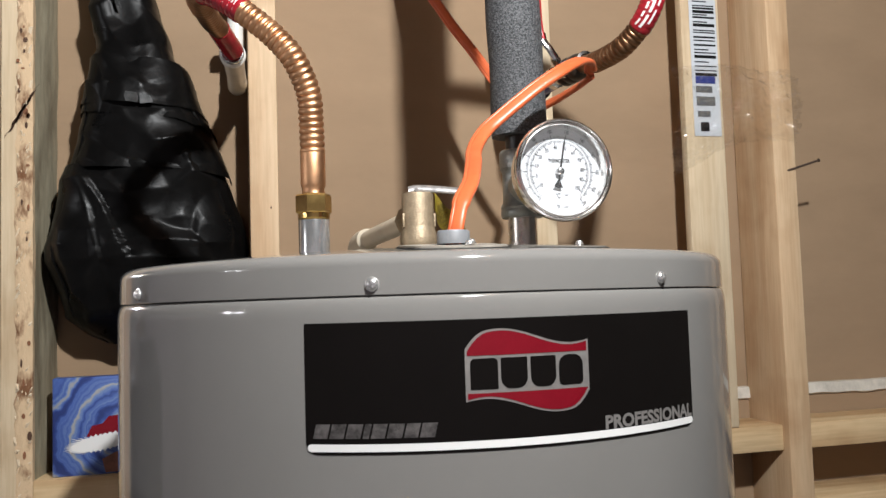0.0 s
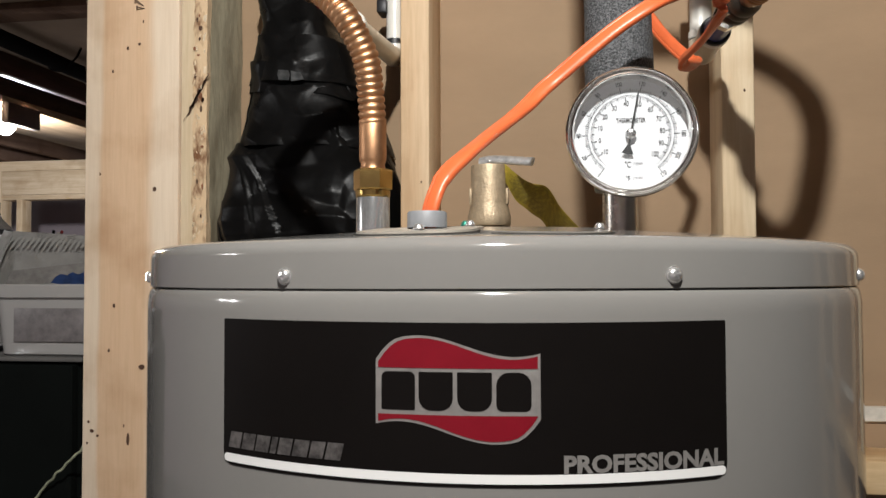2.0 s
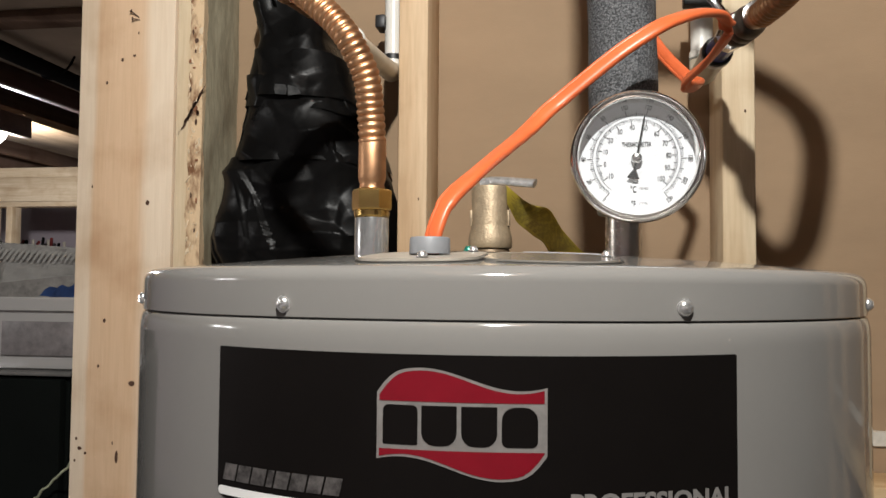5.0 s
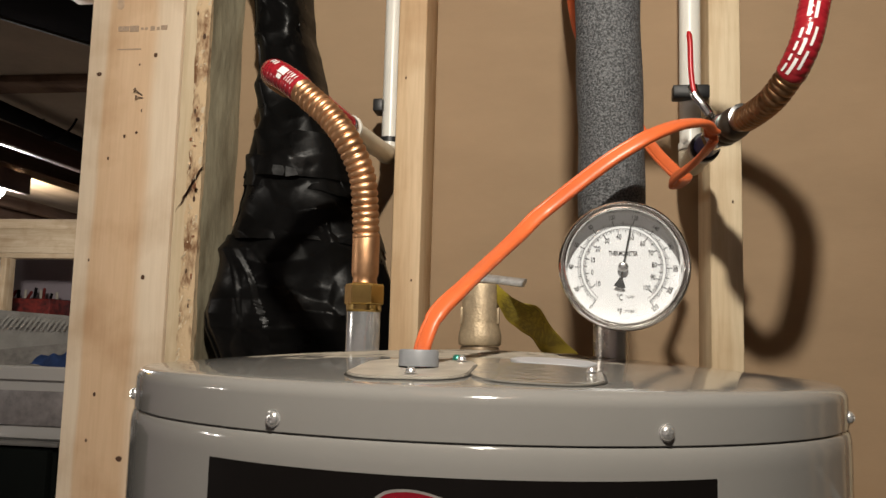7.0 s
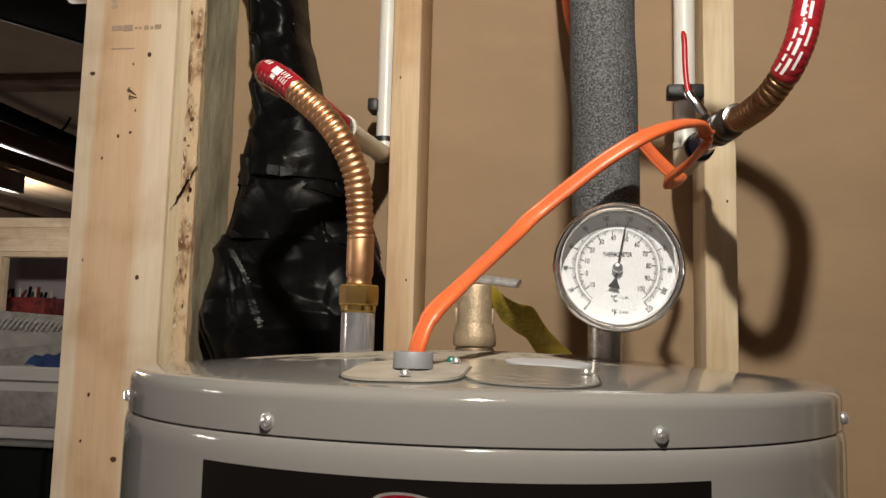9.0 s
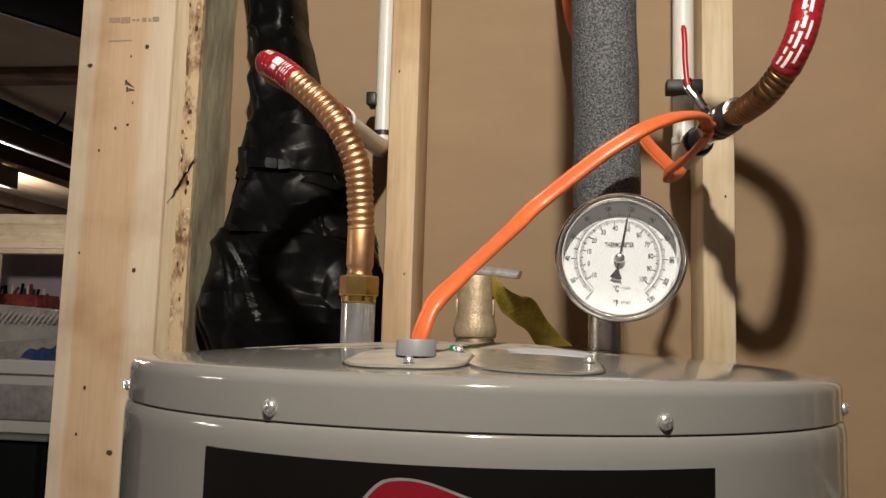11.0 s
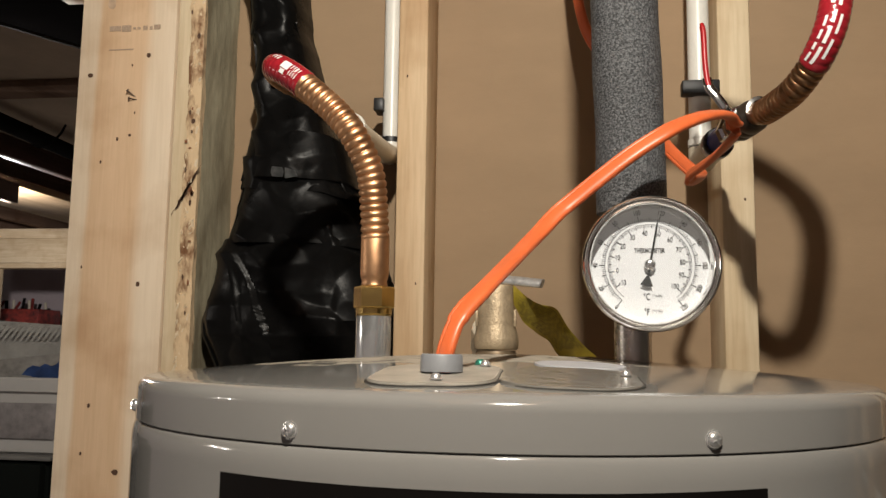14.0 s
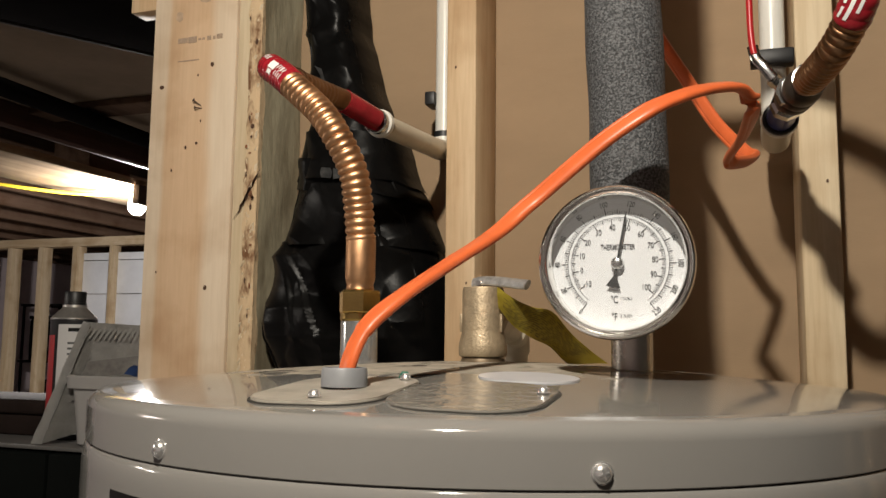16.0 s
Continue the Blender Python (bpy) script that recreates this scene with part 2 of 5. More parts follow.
BAG = film_plastic("clear_bag", 0.15, 0.075)
TUB = clear_plastic("frosted_tub", 0.45, (0.40, 0.385, 0.37), 0.78)
BIN = material("dark_bin", (0.0022, 0.0032, 0.0027), 0.8, spec=0.08, noise_scale=8, vary=0.3)
BLUE_CLOTH = material("blue_cloth", (0.03, 0.07, 0.22), 0.8, noise_scale=20, vary=0.5, bump=0.5, bump_scale=80)
NEWSPRINT = material("newsprint", (0.42, 0.41, 0.39), 0.75, noise_scale=10, vary=0.12)
GREEN = material("green_screw", (0.05, 0.26, 0.19), 0.3, metal=0.6)
GREY_INK = material("grey_print", (0.10, 0.10, 0.10), 0.7)



def heartwood(m, x0, x1, tint):
    """Tints the middle of a board's face, between x0 and x1, as darker heartwood with a wavy border."""
    nt = m.node_tree
    bsdf = nt.nodes["Principled BSDF"]
    src = bsdf.inputs["Base Color"].links[0].from_socket
    tc = nt.nodes.new("ShaderNodeTexCoord")
    mp = nt.nodes.new("ShaderNodeMapping")
    mp.inputs["Scale"].default_value = (2, 2, 1.5)
    nt.links.new(tc.outputs["Object"], mp.inputs["Vector"])
    ns = nt.nodes.new("ShaderNodeTexNoise")
    ns.inputs["Scale"].default_value = 2.0
    nt.links.new(mp.outputs["Vector"], ns.inputs["Vector"])
    sep = nt.nodes.new("ShaderNodeSeparateXYZ")
    nt.links.new(tc.outputs["Object"], sep.inputs["Vector"])
    off = nt.nodes.new("ShaderNodeMath")
    off.operation = "MULTIPLY_ADD"
    off.inputs[1].default_value = 0.05
    nt.links.new(ns.outputs["Fac"], off.inputs[0])
    nt.links.new(sep.outputs["X"], off.inputs[2])
    ramp = nt.nodes.new("ShaderNodeValToRGB")
    ramp.color_ramp.interpolation = "EASE"
    els = ramp.color_ramp.elements
    els[0].position, els[0].color = 0.0, (1, 1, 1, 1)
    els[1].position, els[1].color = 1.0, (1, 1, 1, 1)
    mr = nt.nodes.new("ShaderNodeMapRange")
    mr.inputs["From Min"].default_value, mr.inputs["From Max"].default_value = x0 - 0.04 + 0.025, x1 + 0.04 + 0.025
    nt.links.new(off.outputs["Value"], mr.inputs["Value"])
    w = x1 - x0 + 0.08
    for p, c in ((0.037 / w, (1, 1, 1, 1)), (0.045 / w, tint), ((w - 0.05) / w, tint), ((w - 0.03) / w, (1, 1, 1, 1))):
        e = els.new(p)
        e.color = c
    nt.links.new(mr.outputs["Result"], ramp.inputs["Fac"])
    mx = nt.nodes.new("ShaderNodeMix")
    mx.data_type, mx.blend_type = "RGBA", "MULTIPLY"
    mx.inputs["Factor"].default_value = 1.0
    nt.links.new(src, mx.inputs["A"])
    nt.links.new(ramp.outputs["Color"], mx.inputs["B"])
    nt.links.new(mx.outputs["Result"], bsdf.inputs["Base Color"])


def dusty(m, cx, cy, radius, colour):
    """A layer of dull dust with a ragged border round a point of the lid."""
    nt = m.node_tree
    bsdf = nt.nodes["Principled BSDF"]
    tc = nt.nodes.new("ShaderNodeTexCoord")
    off = nt.nodes.new("ShaderNodeVectorMath")
    off.operation = "SUBTRACT"
    off.inputs[1].default_value = (cx, cy, 1.515)
    nt.links.new(tc.outputs["Object"], off.inputs[0])
    ln = nt.nodes.new("ShaderNodeVectorMath")
    ln.operation = "LENGTH"
    nt.links.new(off.outputs["Vector"], ln.inputs[0])
    ns = nt.nodes.new("ShaderNodeTexNoise")
    ns.inputs["Scale"].default_value = 26
    ns.inputs["Detail"].default_value = 6
    nt.links.new(tc.outputs["Object"], ns.inputs["Vector"])
    ma = nt.nodes.new("ShaderNodeMath")
    ma.operation = "MULTIPLY_ADD"
    ma.inputs[1].default_value = 0.16
    nt.links.new(ns.outputs["Fac"], ma.inputs[0])
    nt.links.new(ln.outputs["Value"], ma.inputs[2])
    mr = nt.nodes.new("ShaderNodeMapRange")
    mr.inputs["From Min"].default_value, mr.inputs["From Max"].default_value = radius + 0.07, radius + 0.09
    mr.inputs["To Min"].default_value, mr.inputs["To Max"].default_value = 0.92, 0.0
    nt.links.new(ma.outputs["Value"], mr.inputs["Value"])
    wipe = nt.nodes.new("ShaderNodeTexNoise")
    wipe.inputs["Scale"].default_value = 42
    wipe.inputs["Detail"].default_value = 5
    wipe.inputs["Distortion"].default_value = 1.2
    nt.links.new(tc.outputs["Object"], wipe.inputs["Vector"])
    worn = nt.nodes.new("ShaderNodeMapRange")
    worn.inputs["From Min"].default_value, worn.inputs["From Max"].default_value = 0.36, 0.43
    worn.inputs["To Min"].default_value, worn.inputs["To Max"].default_value = 0.25, 1.0
    nt.links.new(wipe.outputs["Fac"], worn.inputs["Value"])
    cover_of = nt.nodes.new("ShaderNodeMath")
    cover_of.operation = "MULTIPLY"
    nt.links.new(mr.outputs["Result"], cover_of.inputs[0])
    nt.links.new(worn.outputs["Result"], cover_of.inputs[1])
    dust = nt.nodes.new("ShaderNodeBsdfDiffuse")
    tone = nt.nodes.new("ShaderNodeValToRGB")
    tone.color_ramp.elements[0].position, tone.color_ramp.elements[1].position = 0.42, 0.62
    tone.color_ramp.elements[0].color = (*[c * 0.72 for c in colour], 1)
    tone.color_ramp.elements[1].color = (*colour, 1)
    nt.links.new(wipe.outputs["Fac"], tone.inputs["Fac"])
    nt.links.new(tone.outputs["Color"], dust.inputs["Color"])
    mix = nt.nodes.new("ShaderNodeMixShader")
    nt.links.new(cover_of.outputs["Value"], mix.inputs["Fac"])
    nt.links.new(bsdf.outputs["BSDF"], mix.inputs[1])
    nt.links.new(dust.outputs["BSDF"], mix.inputs[2])
    nt.links.new(mix.outputs["Shader"], nt.nodes["Material Output"].inputs["Surface"])


dusty(GREY_TOP, -0.035, 0.06, 0.180, (0.36, 0.32, 0.26))
heartwood(POST, -0.552, -0.485, (0.92, 0.79, 0.675, 1))

# ---- building helpers ----


def part(name, bm, mat, parent=None, label="", smooth=True, sharp=38):
    me = bpy.data.meshes.new(name)
    bm.normal_update()
    bm.to_mesh(me)
    bm.free()
    me.materials.append(mat)
    if smooth:
        me.shade_smooth()
        me.set_sharp_from_angle(angle=radians(sharp))
    ob = new(name, me)
    if parent is not None:
        ob.parent = parent
    if label:
        ob["label"] = label
    return ob


def thing(name, label, category, kind="", group="", at=(0, 0, 0)):
    ob = new(name)
    ob.empty_display_size = 0.02
    ob.location = at
    return tagged(ob, label, category, group, kind)


def box(x0, x1, y0, y1, z0, z1, bevel=0.0, segs=2, bm=None, m=None):
    b = bm or bmesh.new()
    vs = bmesh.ops.create_cube(b, size=1)["verts"]
    bmesh.ops.scale(b, vec=(x1 - x0, y1 - y0, z1 - z0), verts=vs)
    bmesh.ops.translate(b, vec=((x0 + x1) / 2, (y0 + y1) / 2, (z0 + z1) / 2), verts=vs)
    if m is not None:
        bmesh.ops.transform(b, matrix=m, verts=vs)
    if bevel:
        es = list({e for v in vs for e in v.link_edges})
        bmesh.ops.bevel(b, geom=es, offset=bevel, segments=segs, affect="EDGES", profile=0.5)
    return b


def lathe(profile, segs=48, m=None, bm=None):
    """A turned shape from (radius, height) pairs about z."""
    b = bm or bmesh.new()
    rings = []
    for r, z in profile:
        if r < 1e-6:
            rings.append([b.verts.new((0, 0, z))])
        else:
            rings.append([b.verts.new((r * math.cos(2 * math.pi * k / segs), r * math.sin(2 * math.pi * k / segs), z)) for k in range(segs)])
    for a, c in zip(rings, rings[1:]):
        for k in range(segs):
            j = (k + 1) % segs
            if len(a) == 1 and len(c) == 1:
                continue
            if len(a) == 1:
                b.faces.new((a[0], c[k], c[j]))
            elif len(c) == 1:
                b.faces.new((a[k], a[j], c[0]))
            else:
                b.faces.new((a[k], a[j], c[j], c[k]))
    if m is not None:
        vs = [v for r in rings for v in r]
        bmesh.ops.transform(b, matrix=m, verts=vs)
    bmesh.ops.recalc_face_normals(b, faces=b.faces)
    return b


def spline(points, n):
    """Catmull-Rom through the points, n samples evenly along its length."""
    p = [Vector(q) for q in points]
    p = [2 * p[0] - p[1]] + p + [2 * p[-1] - p[-2]]
    dense = []
    for i in range(1, len(p) - 2):
        for k in range(40):
            t = k / 40
            a, b, c, d = p[i - 1:i + 3]
            dense.append(0.5 * ((2 * b) + (c - a) * t + (2 * a - 5 * b + 4 * c - d) * t * t + (3 * b - a - 3 * c + d) * t ** 3))
    dense.append(p[-2])
    cum = [0.0]
    for a, b in zip(dense, dense[1:]):
        cum.append(cum[-1] + (b - a).length)
    out, j = [], 0
    for k in range(n):
        s = cum[-1] * k / (n - 1)
        while j < len(cum) - 2 and cum[j + 1] < s:
            j += 1
        f = (s - cum[j]) / max(1e-9, cum[j + 1] - cum[j])
        out.append(dense[j].lerp(dense[j + 1], min(1, f)))
    return out, cum[-1]


def tube(path, radius, segs=20, section=None, face=None, cap=True):
    """A swept skin. radius: number or function of 0..1. section: (u, v) pairs swept instead of a circle; face: the way v looks."""
    b = bmesh.new()
    rings = []
    n = len(path)
    up = None
    for i, p in enumerate(path):
        tan = (path[min(n - 1, i + 1)] - path[max(0, i - 1)]).normalized()
        if face is not None:
            want = Vector(face(i / (n - 1)) if callable(face) else face)
            v = (want - tan * want.dot(tan)).normalized()
        else:
            if up is None:
                up = tan.orthogonal().normalized()
            v = (up - tan * up.dot(tan)).normalized()
            up = v
        u = v.cross(tan).normalized()
        r = radius(i / (n - 1)) if callable(radius) else radius
        if section:
            rings.append([b.verts.new(p + u * (a * r) + v * (c * r)) for a, c in section])
        else:
            rings.append([b.verts.new(p + (u * math.cos(2 * math.pi * k / segs) + v * math.sin(2 * math.pi * k / segs)) * r) for k in range(segs)])
    m = len(rings[0])
    for a, c in zip(rings, rings[1:]):
        for k in range(m):
            b.faces.new((a[k], a[(k + 1) % m], c[(k + 1) % m], c[k]))
    if cap:
        b.faces.new(rings[0][::-1])
        b.faces.new(rings[-1])
    bmesh.ops.recalc_face_normals(b, faces=b.faces)
    return b


def rod(a, b, r, segs=24, bevel=0.0):
    a, b = Vector(a), Vector(b)
    d = (b - a).length
    prof = [(0, 0), (r - bevel, 0), (r, bevel), (r, d - bevel), (r - bevel, d), (0, d)] if bevel else [(0, 0), (r, 0), (r, d), (0, d)]
    m = Matrix.Translation(a) @ (b - a).to_track_quat("Z", "Y").to_matrix().to_4x4()
    return lathe(prof, segs, m)


def along(a, b):
    """The pose whose z runs from a towards b."""
    a, b = Vector(a), Vector(b)
    return Matrix.Translation(a) @ (b - a).to_track_quat("Z", "Y").to_matrix().to_4x4()


def letters(text, size, m, squeeze=1.0, bm=None, align="CENTER", bold=0.0, depth=0.0):
    """Text as mesh in the xy plane of m."""
    cu = bpy.data.curves.new("text", "FONT")
    cu.body, cu.size, cu.align_x, cu.align_y, cu.offset, cu.extrude = text, size, align, "CENTER", bold, depth
    cu.resolution_u = 3
    tmp = bpy.data.objects.new("text", cu)
    scene.collection.objects.link(tmp)
    bpy.context.view_layer.update()
    me = bpy.data.meshes.new_from_object(tmp.evaluated_get(bpy.context.evaluated_depsgraph_get()))
    b = bm or bmesh.new()
    old = len(b.verts)
    b.from_mesh(me)
    b.verts.ensure_lookup_table()
    vs = b.verts[old:]
    bmesh.ops.transform(b, matrix=m @ Matrix.Diagonal((squeeze, 1, 1, 1)), verts=vs)
    bpy.data.objects.remove(tmp)
    bpy.data.curves.remove(cu)
    bpy.data.meshes.remove(me)
    return b


def sheet(points, thick=0.0):
    """A flat polygon in x, z, at y = 0."""
    b = bmesh.new()
    f = b.faces.new([b.verts.new((x, 0, z)) for x, z in points])
    return b


def wrap(b, r, cut=0.004):
    """Bends a flat piece (x along, z up) round the tank at radius r, cutting it into upright strips first."""
    xs = [v.co.x for v in b.verts]
    x = math.floor(min(xs) / cut) * cut + cut
    while x < max(xs):
        geom = b.verts[:] + b.edges[:] + b.faces[:]
        bmesh.ops.bisect_plane(b, geom=geom, plane_co=(x, 0, 0), plane_no=(1, 0, 0))
        x += cut
    for v in b.verts:
        a = v.co.x / r
        d = r + v.co.y
        v.co = (d * math.sin(a), -d * math.cos(a), v.co.z)
    bmesh.ops.recalc_face_normals(b, faces=b.faces)
    return b

# ---- the setting ----
FACE, BACK = 0.338, 0.427

floor = part("floor", box(-6, 3, -4, 6, -0.15, 0), CONCRETE)
tagged(floor, "grey poured concrete basement floor", "floor", kind="structure")


def slab(name, label, dims, mat, category="wall"):
    ob = part(name, box(*dims), mat, smooth=False)
    return tagged(ob, label, category, kind="structure")


# added out of view: closes the room, dark to cut fill on the right
slab("unseen_wall_east", "unseen dark grey wall added to dim the fill from the east", (3, 3.2, -4, 6, 0, 2.5), DIM_WALL)
slab("wall_west", "pale painted closing wall of the basement", (-6.2, -6, -4, 6, 0, 2.5), WALL_FAR)
# added behind the camera, pale so the nipple and gauge have brightness to reflect
slab("unseen_wall_south", "pale painted closing wall of the basement", (-6.2, 3.2, -4.2, -4, 0, 2.5), WALL_FAR)
slab("wall_far", "pale painted closing wall of the basement behind bare studs", (-6.2, 3.2, 6, 6.2, 0, 2.5), WALL_FAR)

b = box(-6.2, 3.2, -4.2, 6.2, 2.46, 2.5)
x = -5.9
while x < 3.2:
    box(x - 0.019, x + 0.019, -4.2, 6.2, 2.215, 2.46, 0.003, 1, b)
    x += 0.406
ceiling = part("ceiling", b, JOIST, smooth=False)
tagged(ceiling, "dark open floor joists under plank subfloor", "ceiling", kind="structure")

# drywall behind the studs, in an upper and a lower sheet
wall = part("wall_north", box(-0.50, 2.9, BACK + 0.0005, BACK + 0.0135, 1.318, 2.40), PAPER, smooth=False)
tagged(wall, "brown paper back of drywall between bare pine studs", "wall", kind="structure")
part("lower_sheet", box(-0.50, 2.9, BACK - 0.004, BACK + 0.009, 0.04, 1.300), PAPER, wall, smooth=False)


def stud(x0, x1, y0=FACE, y1=BACK, mat=PINE, name="stud", z0=0.04, z1=2.2, bev=0.003):
    return part(name, box(x0, x1, y0, y1, z0, z1, bev), mat, wall)


stud(-0.583, -0.4490, FACE, FACE + 0.038, POST)
stud(-0.583, -0.545, FACE + 0.0385, BACK + 0.012, PINE)
stud(-0.447, -0.411, FACE + 0.001, BACK - 0.0005, PINE_PALE)
# the stud's natural outer face: weathered, wavy, thicker towards the drywall
bm_face = bmesh.new()
rows_z = [1.05 + 0.0115 * i for i in range(101)]
grid = []
for i, z in enumerate(rows_z):
    line = []
    for j in range(7):
        f = j / 6
        off = -0.4112 + 0.0118 * f ** 0.8 + 0.0007 * math.sin(z * 23 + f * 4) + 0.0005 * math.sin(z * 61 - f * 7)
        line.append(bm_face.verts.new((max(off, -0.4108), FACE + 0.006 + (BACK - FACE - 0.0068) * f, z)))
    line.append(bm_face.verts.new((-0.4115, BACK - 0.0008, z)))
    line.append(bm_face.verts.new((-0.4115, FACE + 0.006, z)))
    grid.append(line)
for a_line, b_line in zip(grid, grid[1:]):
    n = len(a_line)
    for j in range(n):
        bm_face.faces.new((a_line[j], a_line[(j + 1) % n], b_line[(j + 1) % n], b_line[j]))
bm_face.faces.new(grid[0][::-1])
bm_face.faces.new(grid[-1])
bmesh.ops.recalc_face_normals(bm_face, faces=bm_face.faces)
part("weathered_face", bm_face, WEATHERED, wall, "grey-brown weathered side of the pale stud")
stud(-0.152, -0.1145)
stud(0.2355, 0.2735, mat=PINE_PALE)
stud(0.484, 0.5485, FACE, FACE + 0.017, PINE_PALE, "furring_strip", 1.2715)
stud(0.622, 0.661, FACE - 0.012, BACK - 0.0005, PINE)
stud(1.03, 1.068)
stud(1.43, 1.468)
for x0, x1 in ((-0.411, -0.152), (-0.1145, 0.2355), (0.2735, 0.622), (0.661, 1.03), (1.068, 1.43)):
    part("blocking", box(x0 + 0.0005, x1 - 0.0005, FACE + 0.001, BACK - 0.006, 1.233, 1.271, 0.002), PINE_X, wall)
part("ledge_board", box(0.6615, 1.0295, FACE - 0.002, BACK - 0.006, 1.126, 1.162, 0.002), PINE_X, wall)
part("bottom_plate", box(-0.583, 2.9, FACE, BACK, 0.0, 0.038, 0.002), PINE_X, wall)
part("top_plate", box(-0.583, 2.9, FACE, BACK, 2.2, 2.214, 0.002), PINE_X, wall)
# ragged gypsum edge along the joint of the sheets
b = bmesh.new()
rows = []
for i in range(160):
    x = -0.41 + i * 0.0125
    w = noise.noise(Vector((x * 22, 0, 0))) * 0.004
    rows.append([b.verts.new((x, y, z)) for y, z in ((BACK, 1.3205 + w * 0.3), (BACK - 0.007, 1.3195 + w * 0.5), (BACK - 0.009, 1.303 + w), (BACK - 0.002, 1.2995 + w))])
for r0, r1 in zip(rows, rows[1:]):
    for k in range(3):
        b.faces.new((r0[k], r1[k], r1[k + 1], r0[k + 1]))
part("gypsum_edge", b, GYPSUM, wall, "ragged white gypsum core")

# ---- the water heater ----
R = 0.2668


def dome(r):
    """Height of the tank's top at a distance from its middle."""
    return 1.5025 + 0.0165 * (1 - (r / 0.256) ** 1.6) if r < 0.256 else 1.5025


heater = thing("water_heater", "grey enamelled tank water heater with black label and domed lid", "water heater")
prof = [(0, 0.03), (0.255, 0.03), (R, 0.04), (R, 1.4615)]
for k in range(1, 9):
    a = k / 8 * math.pi / 2
    prof.append((R - 0.0036 * (1 - math.cos(a)), 1.4615 + 0.0135 * math.sin(a)))
part("jacket", lathe(prof + [(R - 0.010, 1.4751), (0, 1.4751)], 160), GREY, heater)
RL = R - 0.0017
prof = [(R - 0.009, 1.4753), (RL - 0.0004, 1.4753), (RL, 1.4758), (RL - 0.0003, 1.494)]
for k in range(1, 9):
    a = k / 8 * math.pi / 2
    prof.append((RL - 0.0003 - 0.0085 * (1 - math.cos(a)), 1.494 + 0.0085 * math.sin(a)))
part("lid_rim", lathe(prof + [(0.252, dome(0.252) + 0.0002)], 160), GREY, heater, "glossy grey lid rim")
prof = [(0.252, dome(0.252) + 0.0002)]
for k in range(1, 17):
    r = 0.252 * (1 - k / 16)
    prof.append((max(0, r), dome(r) + 0.0002))
part("lid_top", lathe(prof, 128), GREY_TOP, heater, "dusty domed grey lid top")
for k in range(3):
    a = radians(90 + 120 * k)
    part("foot", lathe([(0, 0), (0.03, 0), (0.03, 0.031), (0, 0.031)], 16, Matrix.Translation((0.2 * math.cos(a), 0.2 * math.sin(a), 0))), BLACK_RUBBER, heater)


def screw_head(r, h):
    b = lathe([(r * 1.14, 0), (r * 1.14, h * 0.14), (r, h * 0.2), (r * 0.92, h * 0.6), (r * 0.6, h * 0.92), (0, h)], 20)
    for turn in (0, 90):
        box(-r * 0.55, r * 0.55, -r * 0.09, r * 0.09, h * 0.86, h * 1.04, 0, 1, b, pose(0, 0, 0, 0, 0, turn + 20))
    return b


first = None
for k in range(8):
    a = radians(-109.4 + 45 * k)
    p = Vector((math.cos(a) * (RL - 0.0002), math.sin(a) * (RL - 0.0002), 1.4822))
    m = Matrix.Translation(p) @ Vector((math.cos(a), math.sin(a), 0)).to_track_quat("Z", "Y").to_matrix().to_4x4()
    if first is None:
        first = part("lid_screw", screw_head(0.0041, 0.0033), SCREW, heater)
        first.matrix_basis = m
        first["label"] = "domed chrome screw"
    else:
        ob = new("lid_screw", first.data)
        ob.parent = heater
        ob.matrix_basis = m

# label round the front
LR = R + 0.0003
S0, S1 = radians(-28.9) * LR, radians(31.9) * LR


def rounded(x0, x1, z0, z1, r_low, r_high=0.0):
    pts = []
    for cx, cz, a0, r in ((x0 + r_low, z0 + r_low, 180, r_low), (x1 - r_low, z0 + r_low, 270, r_low), (x1 - r_high, z1 - r_high, 0, r_high), (x0 + r_high, z1 - r_high, 90, r_high)):
        for k in range(5 if r else 1):
            a = radians(a0 + (k * 22.5 if r else 0))
            pts.append((cx + r * math.cos(a), cz + r * math.sin(a)))
    return pts


decal = part("label_plate", wrap(sheet(rounded(S0, S1, 1.3785, 1.4590, 0.0075, 0.0008)), LR), BLACK, heater, "black front label with red emblem")
part("stripe", wrap(sheet(rounded(S0 + 0.001, S1 - 0.001, 1.3803, 1.3850, 0.0023, 0.0023)), LR + 0.0003), WHITE, decal)


def wave(u):
    """The emblem's upper edge, bulging at one side and dipping at the other."""
    return 0.0052 * math.sin(2 * math.pi * (u * 0.86 + 0.02)) + 0.001


def emblem_shape(grow):
    x0, x1 = radians(-7.2) * LR - grow, radians(10.1) * LR + grow
    top, low = [], []
    for k in range(25):
        u = k / 24
        x = x0 + (x1 - x0) * u
        edge = 0.0075 * max(0, 1 - u / 0.16) ** 2
        top.append((x, 1.4455 + wave(u) + grow - edge))
        edge2 = 0.0075 * max(0, 1 - (1 - u) / 0.16) ** 2
        low.append((x, 1.4068 - wave(1 - u) * 1.0 - grow + edge2))
    return top, low


t1, l1 = emblem_shape(0.0010)
emblem = part("emblem", wrap(sheet(t1 + l1[::-1]), LR + 0.0003), SILVER, decal, "silver-edged red emblem")
t0, l0 = emblem_shape(-0.0003)
part("emblem_band", wrap(sheet(t0 + [(t0[-1][0], 1.4365), (t0[0][0], 1.4365)]), LR + 0.0005), RED, emblem)
part("emblem_band", wrap(sheet([(l0[0][0], 1.4135), (l0[-1][0], 1.4135)] + l0[::-1]), LR + 0.0005), RED, emblem)
